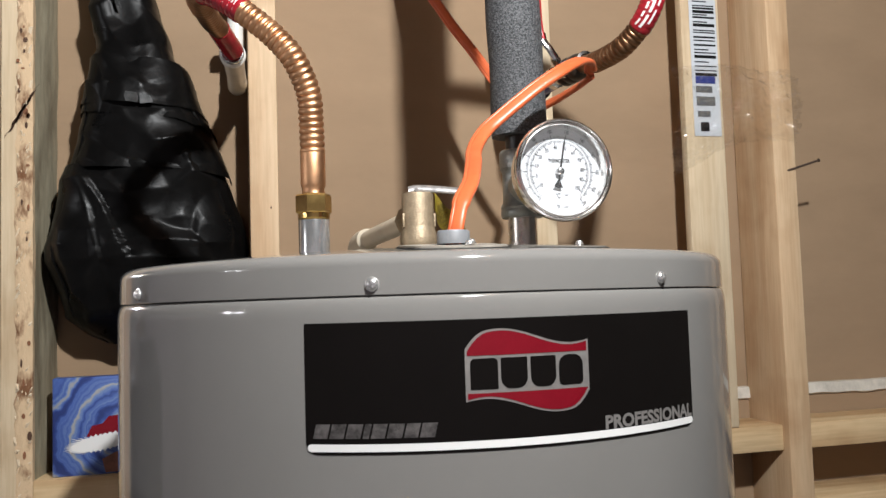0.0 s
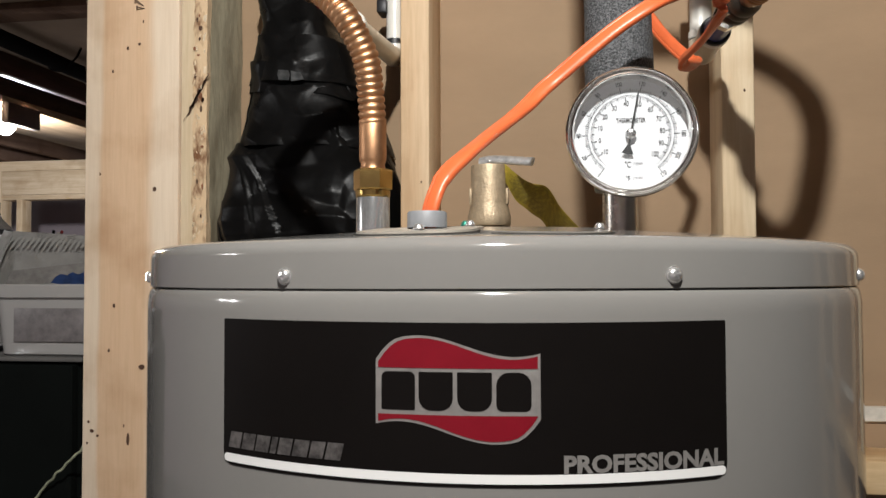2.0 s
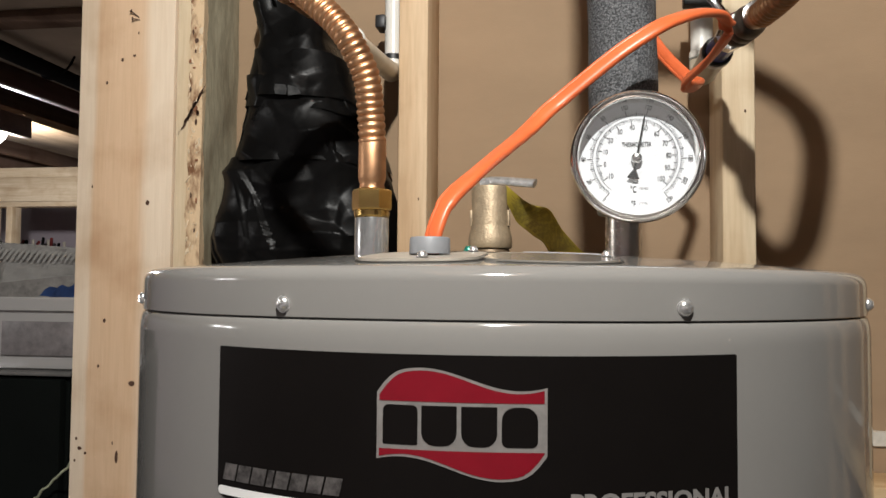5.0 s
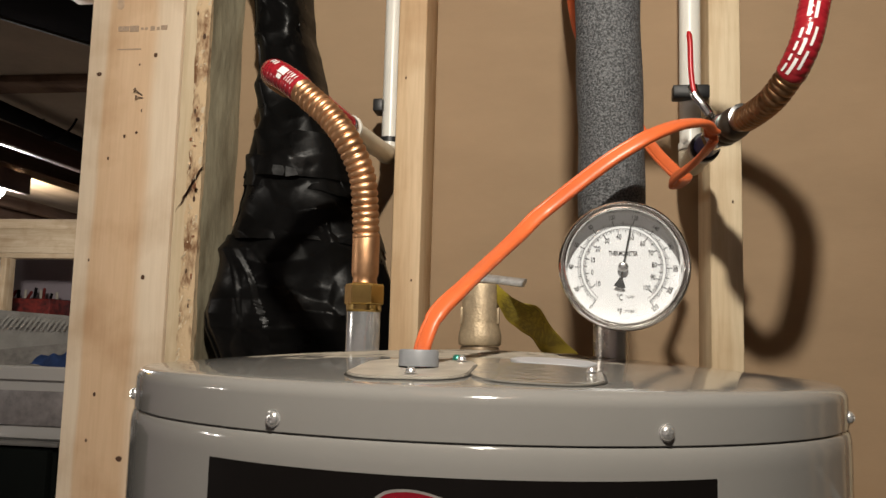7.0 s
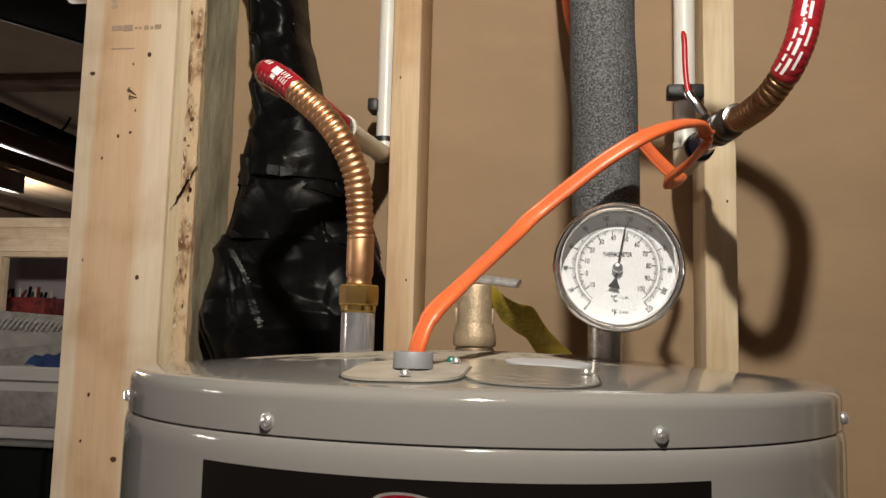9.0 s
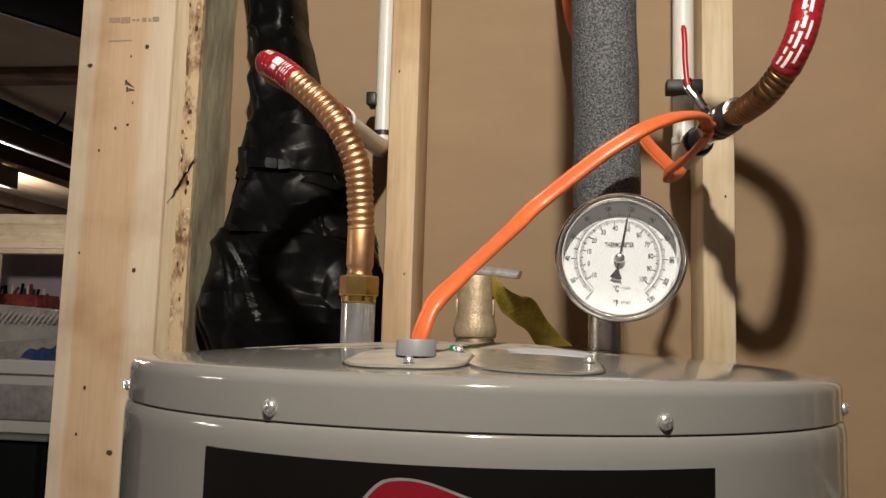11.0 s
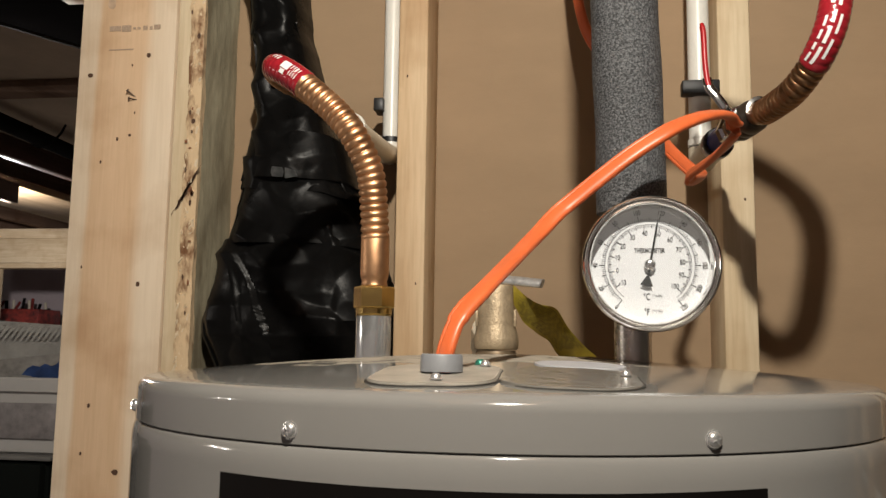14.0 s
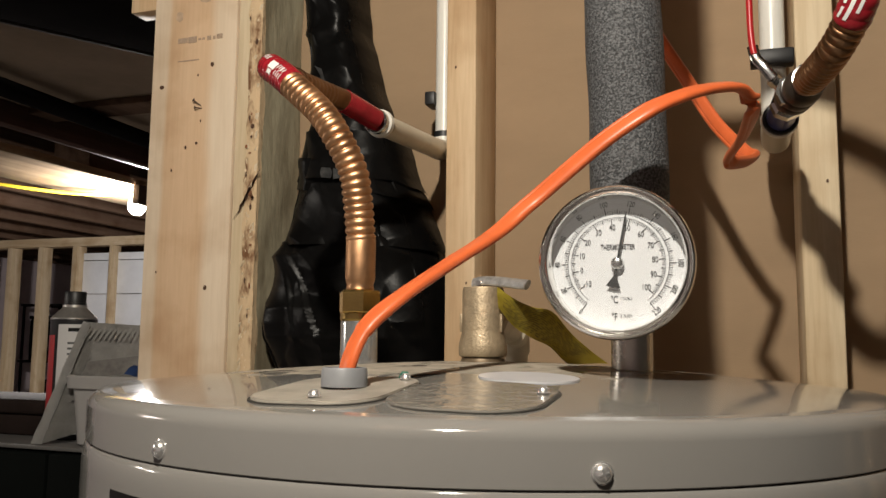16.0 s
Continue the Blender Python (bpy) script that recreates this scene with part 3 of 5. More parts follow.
# four heavy black blocks across the emblem
for k, w in enumerate((0.0175, 0.0172, 0.0172, 0.0172)):
    x = radians(-6.75) * LR + k * 0.0193
    part("emblem_block", wrap(sheet(rounded(x, x + w, 1.4157, 1.4347, (0.0008, 0.0062, 0.0062, 0.0030)[k], (0.0030, 0.0006, 0.0006, 0.0062)[k])), LR + 0.0005), BLACK, emblem)
# slanted bars in place of the model's name
x = radians(-27.9) * LR
for w in (0.0092, 0.0092, 0.0094, 0.0040, 0.0086, 0.0094, 0.0084, 0.0092):
    part("word_bar", wrap(sheet([(x, 1.3884), (x + w, 1.3884), (x + w + 0.0022, 1.3972), (x + 0.0022, 1.3972)]), LR + 0.0004), LETTER_GREY, decal)
    x += w + 0.0012
b = letters("PROFESSIONAL", 0.0116, Matrix.Translation((radians(22.0) * LR, 0, 1.3893)) @ pose(0, 0, 0, 90, 0, 0), 1.10, bold=0.00045)
part("word", wrap(b, LR + 0.0004), SILVER, decal)

# junction cover on the lid
def outline(x0, x1, y0, y1, r, n=8):
    pts = []
    for cx, cy, a0 in ((x1 - r, y1 - r, 0), (x0 + r, y1 - r, 90), (x0 + r, y0 + r, 180), (x1 - r, y0 + r, 270)):
        for k in range(n + 1):
            a = radians(a0 + 90 * k / n)
            pts.append((cx + r * math.cos(a), cy + r * math.sin(a)))
    return pts


def lid_plate(name, pts, lift, thick, mat, parent, label=""):
    """A thin plate that follows the slope of the lid."""
    b = bmesh.new()
    f = b.faces.new([b.verts.new((x, y, 0)) for x, y in pts])
    ret = bmesh.ops.extrude_face_region(b, geom=[f])
    up = [v for v in ret["geom"] if isinstance(v, bmesh.types.BMVert)]
    low = [v for v in b.verts if v not in up]
    for v in low:
        v.co.z = dome(math.hypot(v.co.x, v.co.y)) + lift - 0.0008
    for v in up:
        v.co.z = dome(math.hypot(v.co.x, v.co.y)) + lift + thick
    bmesh.ops.recalc_face_normals(b, faces=b.faces)
    es = [e for e in b.edges if e.verts[0] in up and e.verts[1] in up]
    bmesh.ops.bevel(b, geom=es, offset=thick * 0.4, segments=2, affect="EDGES")
    return part(name, b, mat, parent, label)


# dark plates, slightly oversized, that paint the gap's shadow round both covers
lid_plate("cover_gap_shade", outline(-0.0584, 0.0124, -0.2424, -0.1516, 0.0252), 0.0003, 0.0006, GAP_SHADE, heater, "dark outline painting the gap's shade round the cover")
lid_plate("cover_gap_shade", outline(0.0126, 0.0868, -0.2424, -0.1516, 0.0300), 0.0003, 0.0005, GAP_SHADE, heater, "dark outline painting the gap's shade round the cover")
cover = lid_plate("junction_cover", outline(-0.057, 0.0112, -0.241, -0.153, 0.024), 0.0006, 0.0016, PLATE_DUST, heater, "dusty grey junction cover plate")
lid_plate("cover_wing", outline(0.0118, 0.0854, -0.241, -0.153, 0.029), 0.0005, 0.0011, PLATE, heater, "embossed grey instruction plate")
gz = dome(0.195) + 0.0020
part("bushing", lathe([(0.0118, 0), (0.0116, 0.0086), (0.0109, 0.0096), (0.0096, 0.0096), (0.0092, 0.004), (0.0, 0.004)], 32,
                      Matrix.Translation((-0.0208, -0.1950, gz))), GROMMET, heater, "grey plastic cable bushing")
for name, x, y, mat, lift in (("cover_screw", -0.0190, -0.2300, SCREW, 0.0024), ("cover_screw", 0.0790, -0.1840, SCREW, 0.0016), ("cover_screw", 0.0009, -0.1655, SCREW, 0.0024), ("ground_screw", -0.0030, -0.1570, GREEN, 0.0022)):
    part(name, screw_head(0.0030, 0.0032), mat, heater).location = (x, y, dome(math.hypot(x, y)) + lift)
lid_plate("sticker", [(0.0565 + 0.0285 * math.cos(a / 32 * 2 * math.pi), -0.119 + 0.025 * math.sin(a / 32 * 2 * math.pi)) for a in range(32)], 0.0006, 0.0005, STICKER, heater, "pale grey round plug cover")

# ---- cold side: nipple, nut and flexible copper connector ----
hose_l = thing("flexible_connector", "bright corrugated copper hose with brass nut and red sleeve", "hose", group="water connectors")
CX, CY = -0.1008, -0.006
part("nipple", lathe([(0, dome(.1) - .004), (0.0139, dome(.1) - .004), (0.0139, 1.5465), (0.0132, 1.549), (0, 1.549)], 32, Matrix.Translation((CX, CY, 0))), LINER, hose_l, "plastic-lined steel nipple")
part("nut", lathe([(0.0139, 1.5475), (0.0144, 1.549), (0.0144, 1.553), (0.0138, 1.5535)], 32, Matrix.Translation((CX, CY, 0)),
     lathe([(0.010, 1.5535), (0.0156, 1.5535), (0.0163, 1.5546), (0.0163, 1.5690), (0.0153, 1.5705), (0.010, 1.5705)], 6, pose(CX, CY, 0, 0, 0, 4))), BRASS, hose_l, "hexagonal brass nut", smooth=False)
part("cuff", lathe([(0.0098, 1.570), (0.0106, 1.5715), (0.0098, 1.5750), (0.0108, 1.5775), (0.0113, 1.580), (0.0113, 1.609), (0.0106, 1.612)], 32, Matrix.Translation((CX, CY, 0))), COPPER, hose_l, "smooth copper cuff")
HL = [(CX, CY, 1.608), (-0.1018, -0.010, 1.635), (-0.1045, -0.016, 1.662), (-0.117, -0.022, 1.690), (-0.1327, -0.019, 1.7098), (-0.150, -0.016, 1.7255), (-0.172, -0.007, 1.7440), (-0.187, 0.002, 1.7545), (-0.1965, 0.015, 1.7605), (-0.2005, 0.036, 1.7625), (-0.198, 0.06, 1.763)]
path, length = spline(HL, 560)
cut = int(560 * 0.60)
PITCH = 0.0058


def ribbed(r0, amp, total):
    return lambda u: r0 + amp * (abs(math.sin(math.pi * u * total / PITCH)) ** 0.6 - 0.5) * 2


part("corrugated_tube", tube(path[:cut + 6], ribbed(0.0106, 0.0009, length * cut / 560), 22), COPPER, hose_l, "corrugated copper tube")
sleeve_l = part("sleeve", tube(path[cut:int(560 * 0.80)], ribbed(0.0117, 0.0003, length * 0.2), 22), RED_PRINT, hose_l, "red printed plastic sleeve")
part("return_bend", tube(path[int(560 * 0.80):], ribbed(0.0112, 0.0009, length * 0.2), 22), COPPER_DARK, hose_l)
back, blen = spline([(-0.198, 0.058, 1.763), (-0.191, 0.10, 1.7635), (-0.182, 0.13, 1.7625), (-0.172, 0.165, 1.756)], 120)
part("return_tube", tube(back, lambda u: 0.0105 + (0.0006 * abs(math.sin(60 * u)) if u < 0.45 else 0), 22), COPPER_DARK, hose_l, "tarnished copper return tube")
part("sleeve", rod((-0.184, 0.125, 1.7630), (-0.170, 0.170, 1.7548), 0.0114), RED_PRINT, hose_l, "red printed plastic sleeve")


def strip_print(path, i0, i1, r, turn, width, parent, name="print_bar", face=(0, -1, 0.2)):
    """A short printed bar lying on a hose."""
    b = bmesh.new()
    rows = []
    for i in range(i0, i1 + 1, 2):
        p, tan = path[i], (path[i + 1] - path[i - 1]).normalized()
        v = (Vector(face) - tan * Vector(face).dot(tan)).normalized()
        u = v.cross(tan)
        row = []
        for a in (-width, 0, width):
            t = radians(turn + a)
            row.append(b.verts.new(p + (v * math.cos(t) + u * math.sin(t)) * r))
        rows.append(row)
    for a, c in zip(rows, rows[1:]):
        for k in range(2):
            b.faces.new((a[k], a[k + 1], c[k + 1], c[k]))
    return part(name, b, WHITE, parent)


for i0, i1, turn, w in ((346, 349, 10, 12), (352, 355, 12, 10), (358, 361, 8, 13), (364, 367, 12, 10), (347, 350, -18, 10), (353, 357, -16, 12), (360, 363, -18, 9), (366, 369, -16, 12), (372, 392, -8, 17), (376, 388, 22, 9), (408, 412, -24, 12), (416, 420, -24, 12), (424, 428, -24, 12)):
    strip_print(path, i0, i1, 0.0123, turn, w, sleeve_l)

# white supply pipe that the cold connector hangs on
pipe_l = thing("supply_pipe", "white plastic water pipe clipped beside a stud", "pipe", group="supply pipes")
part("riser", rod((-0.166, 0.372, 1.778), (-0.166, 0.372, 2.2), 0.0110), PVC, pipe_l)
part("collar", rod((-0.166, 0.372, 1.783), (-0.166, 0.372, 1.790), 0.0128), BLACK_RUBBER, pipe_l)
part("collar", rod((-0.166, 0.372, 1.776), (-0.166, 0.372, 1.783), 0.0126), PVC, pipe_l)
el, _ = spline([(-0.166, 0.372, 1.784), (-0.166, 0.370, 1.772), (-0.1655, 0.358, 1.7645), (-0.165, 0.335, 1.7625), (-0.168, 0.25, 1.7575), (-0.170, 0.195, 1.7545)], 50)
part("elbow", tube(el, lambda u: 0.0122 if u < 0.3 else 0.0116, 24), PVC_OLD, pipe_l)
part("collar", rod((-0.1702, 0.190, 1.7545), (-0.1706, 0.180, 1.7540), 0.0145, bevel=0.002), PVC, pipe_l, "white end ring")
part("collar", rod((-0.1706, 0.180, 1.7540), (-0.1708, 0.172, 1.7538), 0.0128, bevel=0.001), ZINC, pipe_l)
part("pipe_clip", box(-0.187, -0.174, 0.356, 0.384, 1.823, 1.8400, 0.002), BLACK_RUBBER, pipe_l, "black pipe clip")

# ---- hot side: nipple, tee, thermometer and insulated riser ----
HX = 0.1005
riser = thing("insulated_pipe", "vertical pipe wrapped in dark grey foam insulation", "pipe")
part("nipple", lathe([(0, dome(.1) - .004), (0.0140, dome(.1) - .004), (0.0140, 1.553), (0, 1.553)], 32, Matrix.Translation((HX, 0, 0))), NIPPLE, riser, "galvanised steel nipple")
part("upper_nipple", rod((HX, 0, 1.610), (HX, 0, 1.640), 0.0140), COUPLING, riser)
part("tee", lathe([(0.013, 1.549), (0.0196, 1.549), (0.0204, 1.5505), (0.0206, 1.5545), (0.0198, 1.5570), (0.0206, 1.5590), (0.0198, 1.5615), (0.0182, 1.5640), (0.0180, 1.592), (0.0188, 1.5945), (0.0206, 1.5970), (0.0200, 1.5995), (0.0206, 1.6020), (0.0206, 1.6120), (0.0190, 1.6145), (0.013, 1.6145)], 32, Matrix.Translation((HX, 0, 0)),
     lathe([(0.0165, -0.005), (0.0165, 0.022), (0.0200, 0.024), (0.0205, 0.034), (0.012, 0.0345)], 32, along((HX, 0, 1.579), (HX, -1, 1.579)))), CAST_ZINC, riser, "galvanised tee fitting")
part("reducer", lathe([(0.0, 0), (0.0145, 0), (0.0145, 0.012), (0.009, 0.014), (0.009, 0.030), (0, 0.030)], 6, along((HX, -0.034, 1.579), (HX, -1, 1.579))), ZINC, riser, smooth=False)
foam, _ = spline([(HX, 0, 1.629), (HX - 0.001, -0.001, 1.70), (HX - 0.004, -0.002, 1.80), (HX - 0.006, -0.004, 1.95), (HX - 0.008, -0.004, 2.19)], 130)
part("foam_sleeve", tube(foam, lambda u: 0.0268 + 0.0004 * math.sin(40 * u), 40), FOAM, riser, "dark grey foam pipe insulation")

gauge = thing("thermometer", "round stainless dial thermometer with white face", "thermometer", at=(0.1032, -0.0985, 1.5795))
DM = Matrix(((1, 0, 0, 0), (0, 0, -1, 0), (0, 1, 0, 0), (0, 0, 0, 1)))
part("case", lathe([(0, -0.036), (0.010, -0.036), (0.011, -0.022), (0.034, -0.019), (0.0405, -0.0165), (0.0415, -0.003), (0.0435, -0.002), (0.0445, 0.001), (0.0445, 0.0040), (0.0438, 0.0060), (0.0428, 0.0066), (0.0420, 0.0058), (0.0416, 0.0046), (0.0408, 0.0052), (0.0398, 0.0056), (0.0390, 0.0048), (0.0386, 0.0030), (0.0384, -0.009), (0, -0.009)], 96, DM), BEZEL, gauge, "polished steel bezel")
part("dial", lathe([(0.0384, -0.0070), (0, -0.0070)], 64, DM), DIAL_WHITE, gauge, "white printed dial")


def mark(angle, r0, r1, w, b, z=-0.0066):
    """A tick along the radius; angle in degrees clockwise from the top."""
    a = radians(angle)
    d, n = Vector((math.sin(a), math.cos(a), 0)), Vector((math.cos(a), -math.sin(a), 0))
    vs = [b.verts.new(DM @ (d * r + n * (w * s) + Vector((0, 0, z)))) for r, s in ((r0, -0.5), (r1, -0.5), (r1, 0.5), (r0, 0.5))]
    b.faces.new(vs)


def f_angle(f):
    return -142 + (f / 220) * 284


def c_angle(c):
    return f_angle(c * 1.8 + 32)


b = bmesh.new()
for k in range(0, 111):
    f = k * 2
    mark(f_angle(f), 0.0292, 0.0312 if k % 5 else (0.0318 if k % 10 else 0.0330), 0.00028 if k % 5 else 0.0005, b)
for c in range(-10, 101):
    mark(c_angle(c), 0.0252 if c % 5 else 0.0246 - (0.0012 if c % 10 == 0 else 0), 0.0268, 0.00026 if c % 5 else 0.0005, b)
part("tick_marks", b, DIAL_INK, gauge)
b = bmesh.new()
for r in (0.0270, 0.0290):
    for k in range(96):
        a0, a1 = f_angle(0) + k / 96 * 284, f_angle(0) + (k + 1) / 96 * 284
        q = []
        for a, rr in ((a0, r), (a1, r), (a1, r + 0.00022), (a0, r + 0.00022)):
            q.append(b.verts.new(DM @ Vector((rr * math.sin(radians(a)), rr * math.cos(radians(a)), -0.0066))))
        b.faces.new(q)
part("scale_ring", b, DIAL_INK, gauge)
b = bmesh.new()
for f in range(0, 221, 20):
    a = f_angle(f)
    r = 0.0353
    letters(str(f), 0.0047, DM @ Matrix.Translation((r * math.sin(radians(a)), r * math.cos(radians(a)), -0.0065)) @ pose(0, 0, 0, 0, 0, -a if abs(a) < 95 else 180 - a), 0.70, b, bold=0.00004)
for c in range(-10, 101, 10):
    a = c_angle(c)
    r = 0.0213
    letters(str(c), 0.0050, DM @ Matrix.Translation((r * math.sin(radians(a)), r * math.cos(radians(a)), -0.0065)), 0.72, b, bold=0.00004)
letters("THERMOMETER", 0.0044, DM @ Matrix.Translation((0.0, 0.0095, -0.0065)), 0.64, b, bold=0.00008)
letters("°C", 0.0062, DM @ Matrix.Translation((-0.0022, -0.0212, -0.0065)), 0.64, b, bold=0.00008)
letters("1°SUBD", 0.0025, DM @ Matrix.Translation((0.0045, -0.0205, -0.0065)), 0.8, b)
letters("°F", 0.0062, DM @ Matrix.Translation((-0.0022, -0.0312, -0.0065)), 0.64, b, bold=0.00008)
letters("2°SUBD", 0.0025, DM @ Matrix.Translation((0.0045, -0.0305, -0.0065)), 0.8, b)
part("numerals", b, DIAL_INK, gauge, smooth=False)
na = f_angle(118)
b = bmesh.new()
d, n = Vector((math.sin(radians(na)), math.cos(radians(na)), 0)), Vector((math.cos(radians(na)), -math.sin(radians(na)), 0))
f = b.faces.new([b.verts.new(DM @ (d * r + n * w + Vector((0, 0, -0.0040)))) for r, w in ((-0.0075, -0.0008), (0.027, -0.00055), (0.0305, 0), (0.027, 0.00055), (-0.0075, 0.0008), (-0.0140, 0.0042), (-0.0146, 0.0), (-0.0140, -0.0042))])
part("pointer", b, INK, gauge, "black pointer")
part("hub", lathe([(0, -0.0016), (0.0022, -0.0016), (0.0032, -0.0022), (0.0037, -0.0035), (0.0037, -0.0066)], 24, DM), ZINC, gauge)
g = part("glass", lathe([(0.0387, 0.0034), (0, 0.0034)], 48, DM), GLASS, gauge)
g.visible_shadow = False

# flexible connector between the shut-off valve and the insulated riser
hose_r = thing("flexible_connector", "tarnished corrugated copper hose with red printed sleeve", "hose", group="water connectors")
HR = [(0.2270, 0.125, 1.742), (0.2268, 0.09, 1.7345), (0.2365, 0.048, 1.7375), (0.2455, 0.027, 1.750), (0.2505, 0.015, 1.761), (0.2565, 0.009, 1.778), (0.2620, 0.011, 1.800), (0.2680, 0.018, 1.825), (0.2680, 0.020, 1.850), (0.2580, 0.020, 1.875), (0.2380, 0.016, 1.895), (0.2100, 0.010, 1.912), (0.1700, 0.004, 1.922), (0.1300, -0.001, 1.928), (0.1000, -0.004, 1.930)]
pr, rlen = spline(HR, 700)
i_red = next(i for i, p in enumerate(pr) if p.y < 0.05 and p.z > 1.7525)
i_rib = next(i for i, p in enumerate(pr) if p.y < 0.095)
part("end_sleeve", tube(pr[:i_rib + 4], 0.0108, 22), COPPER_DARK, hose_r)
part("corrugated_tube", tube(pr[i_rib:i_red + 6], ribbed(0.0114, 0.0007, rlen * (i_red + 6 - i_rib) / 700), 22), COPPER_DARK, hose_r, "tarnished corrugated copper")
sleeve_r = part("sleeve", tube(pr[i_red:i_red + 220], ribbed(0.0124, 0.0003, rlen * 220 / 700), 22), RED_PRINT, hose_r, "red printed plastic sleeve")
part("corrugated_tube", tube(pr[i_red + 214:], ribbed(0.0110, 0.0007, rlen * (486 - i_red) / 700), 22), COPPER_DARK, hose_r)
for i0, i1, turn, w in ((204, 214, 10, 5), (217, 226, 10, 5), (229, 240, 10, 5), (243, 256, 10, 5), (204, 222, -14, 6), (226, 244, -14, 6), (248, 262, -14, 6), (212, 232, -38, 5), (238, 258, -38, 5), (270, 300, 0, 7), (268, 292, -25, 6)):
    strip_print(pr, i0 - 196 + i_red, i1 - 196 + i_red, 0.0130, turn, w, sleeve_r, face=(-0.35, -0.9, 0.2))

valve = thing("shutoff_valve", "white supply pipe with chrome ball valve and red lever", "valve", group="supply pipes")
part("riser", rod((0.2140, 0.342, 1.772), (0.2140, 0.342, 2.2), 0.0128), PVC, valve, "white plastic riser")
part("collar", rod((0.2140, 0.342, 1.758), (0.2140, 0.342, 1.764), 0.0142, bevel=0.001), BLACK_RUBBER, valve)
part("collar", rod((0.2140, 0.342, 1.764), (0.2140, 0.342, 1.773), 0.0145, bevel=0.001), PVC, valve)
ev, _ = spline([(0.2140, 0.342, 1.762), (0.2138, 0.340, 1.752), (0.2135, 0.328, 1.744), (0.2125, 0.30, 1.7425), (0.2125, 0.245, 1.742)], 40)
part("elbow", tube(ev, 0.0142, 24), PVC_OLD, valve, "cream elbow")
part("collar", rod((0.2125, 0.246, 1.742), (0.213, 0.236, 1.742), 0.0165, bevel=0.002), PVC, valve)
part("collar", rod((0.213, 0.236, 1.742), (0.2133, 0.230, 1.742), 0.0160, bevel=0.001), BLACK_RUBBER, valve)
part("blue_sleeve", rod((0.2133, 0.230, 1.742), (0.2155, 0.190, 1.742), 0.0125), BLUE, valve, "blue cold-water sleeve")
part("valve_body", lathe([(0, 0), (0.013, 0), (0.0142, 0.002), (0.0142, 0.013), (0.011, 0.015), (0.0125, 0.02), (0.0125, 0.034), (0.011, 0.037), (0.0142, 0.039), (0.0142, 0.050), (0, 0.050)], 8, along((0.2155, 0.192, 1.742), (0.2195, 0.126, 1.742))), CHROME, valve, smooth=False)
part("stem", rod((0.2165, 0.160, 1.742), (0.205, 0.152, 1.754), 0.005, 12), CHROME, valve)
part("stem_nut", lathe([(0, 0), (0.0062, 0), (0.0062, 0.006), (0, 0.007)], 6, along((0.2068, 0.1532, 1.752), (0.196, 0.146, 1.763))), CHROME, valve, smooth=False)
lv, _ = spline([(0.2045, 0.150, 1.7545), (0.196, 0.150, 1.767), (0.1895, 0.152, 1.778), (0.187, 0.154, 1.80), (0.1865, 0.156, 1.83), (0.1855, 0.158, 1.843)], 60)
flat = [(0.0045 * math.cos(t * math.pi / 8), 0.0016 * math.sin(t * math.pi / 8)) for t in range(16)]
lever = part("lever", tube(lv[:24], 1.0, section=flat, face=(-0.1, -1, 0)), CHROME, valve, "bent steel lever")
part("grip", tube(lv[18:], lambda u: 1.0 if u < 0.96 else 0.7, section=[(a * 0.62, c * 1.9) for a, c in flat], face=(-0.1, -1, 0)), RED_GRIP, valve, "red vinyl grip")
part("coupling", lathe([(0, 0), (0.0140, 0), (0.0156, 0.003), (0.0156, 0.009), (0.0146, 0.011), (0.0158, 0.013), (0.0158, 0.020), (0.0148, 0.022), (0.0158, 0.024), (0.0156, 0.032), (0.0144, 0.036), (0.0118, 0.040), (0.0112, 0.044), (0, 0.044)], 28, along((0.2185, 0.164, 1.7405), (0.2305, 0.112, 1.7430))), COUPLING, valve, "dark ridged union nut")
part("washer", lathe([(0.0105, 0), (0.0135, 0), (0.0138, 0.002), (0.0105, 0.003)], 28, along((0.2285, 0.1200, 1.7428), (0.236, 0.080, 1.7453))), ZINC, valve)
part("pipe_clip", box(0.191, 0.234, 0.320, 0.3375, 1.823, 1.840, 0.002), BLACK_RUBBER, valve, "black pipe clip")

# ---- relief valve with drain pipe and tag ----
relief = thing("relief_valve", "cast bronze relief valve with steel lever and tag", "valve")
TX, TY = -0.004, -0.004
part("body", lathe([(0, 1.5222), (0.0150, 1.5222), (0.0168, 1.5228), (0.0172, 1.5238), (0.0174, 1.5250), (0.0175, 1.5300), (0.0170, 1.5325), (0.0153, 1.5395), (0.0150, 1.5410), (0.0150, 1.5700), (0.0143, 1.572), (0.004, 1.5722), (0, 1.5725)], 32, Matrix.Translation((TX, TY, 0))), BRONZE, relief, "rough cast bronze body")
part("base_nut", lathe([(0, 1.508), (0.0156, 1.508), (0.0160, 1.5100), (0.0160, 1.5195), (0.0150, 1.5218), (0, 1.5218)], 32, Matrix.Translation((TX, TY, 0))), material("dark_bronze", (0.16, 0.115, 0.07), 0.5, metal=0.5, noise_scale=90, vary=0.4), relief, "dark bronze base nut")
for dx in (-0.0150, 0.0146):
    part("cast_rib", box(TX + dx - 0.0008, TX + dx + 0.0012, TY - 0.0060, TY - 0.0005, 1.5400, 1.5530, 0.0005), BRONZE, relief)
part("outlet", lathe([(0.006, 0), (0.0145, 0.012), (0.0150, 0.018), (0.0150, 0.026), (0.012, 0.0275), (0, 0.0275)], 8, along((TX, TY, 1.549), (TX - 0.12, TY + 1, 1.549))), BRONZE, relief, smooth=False)
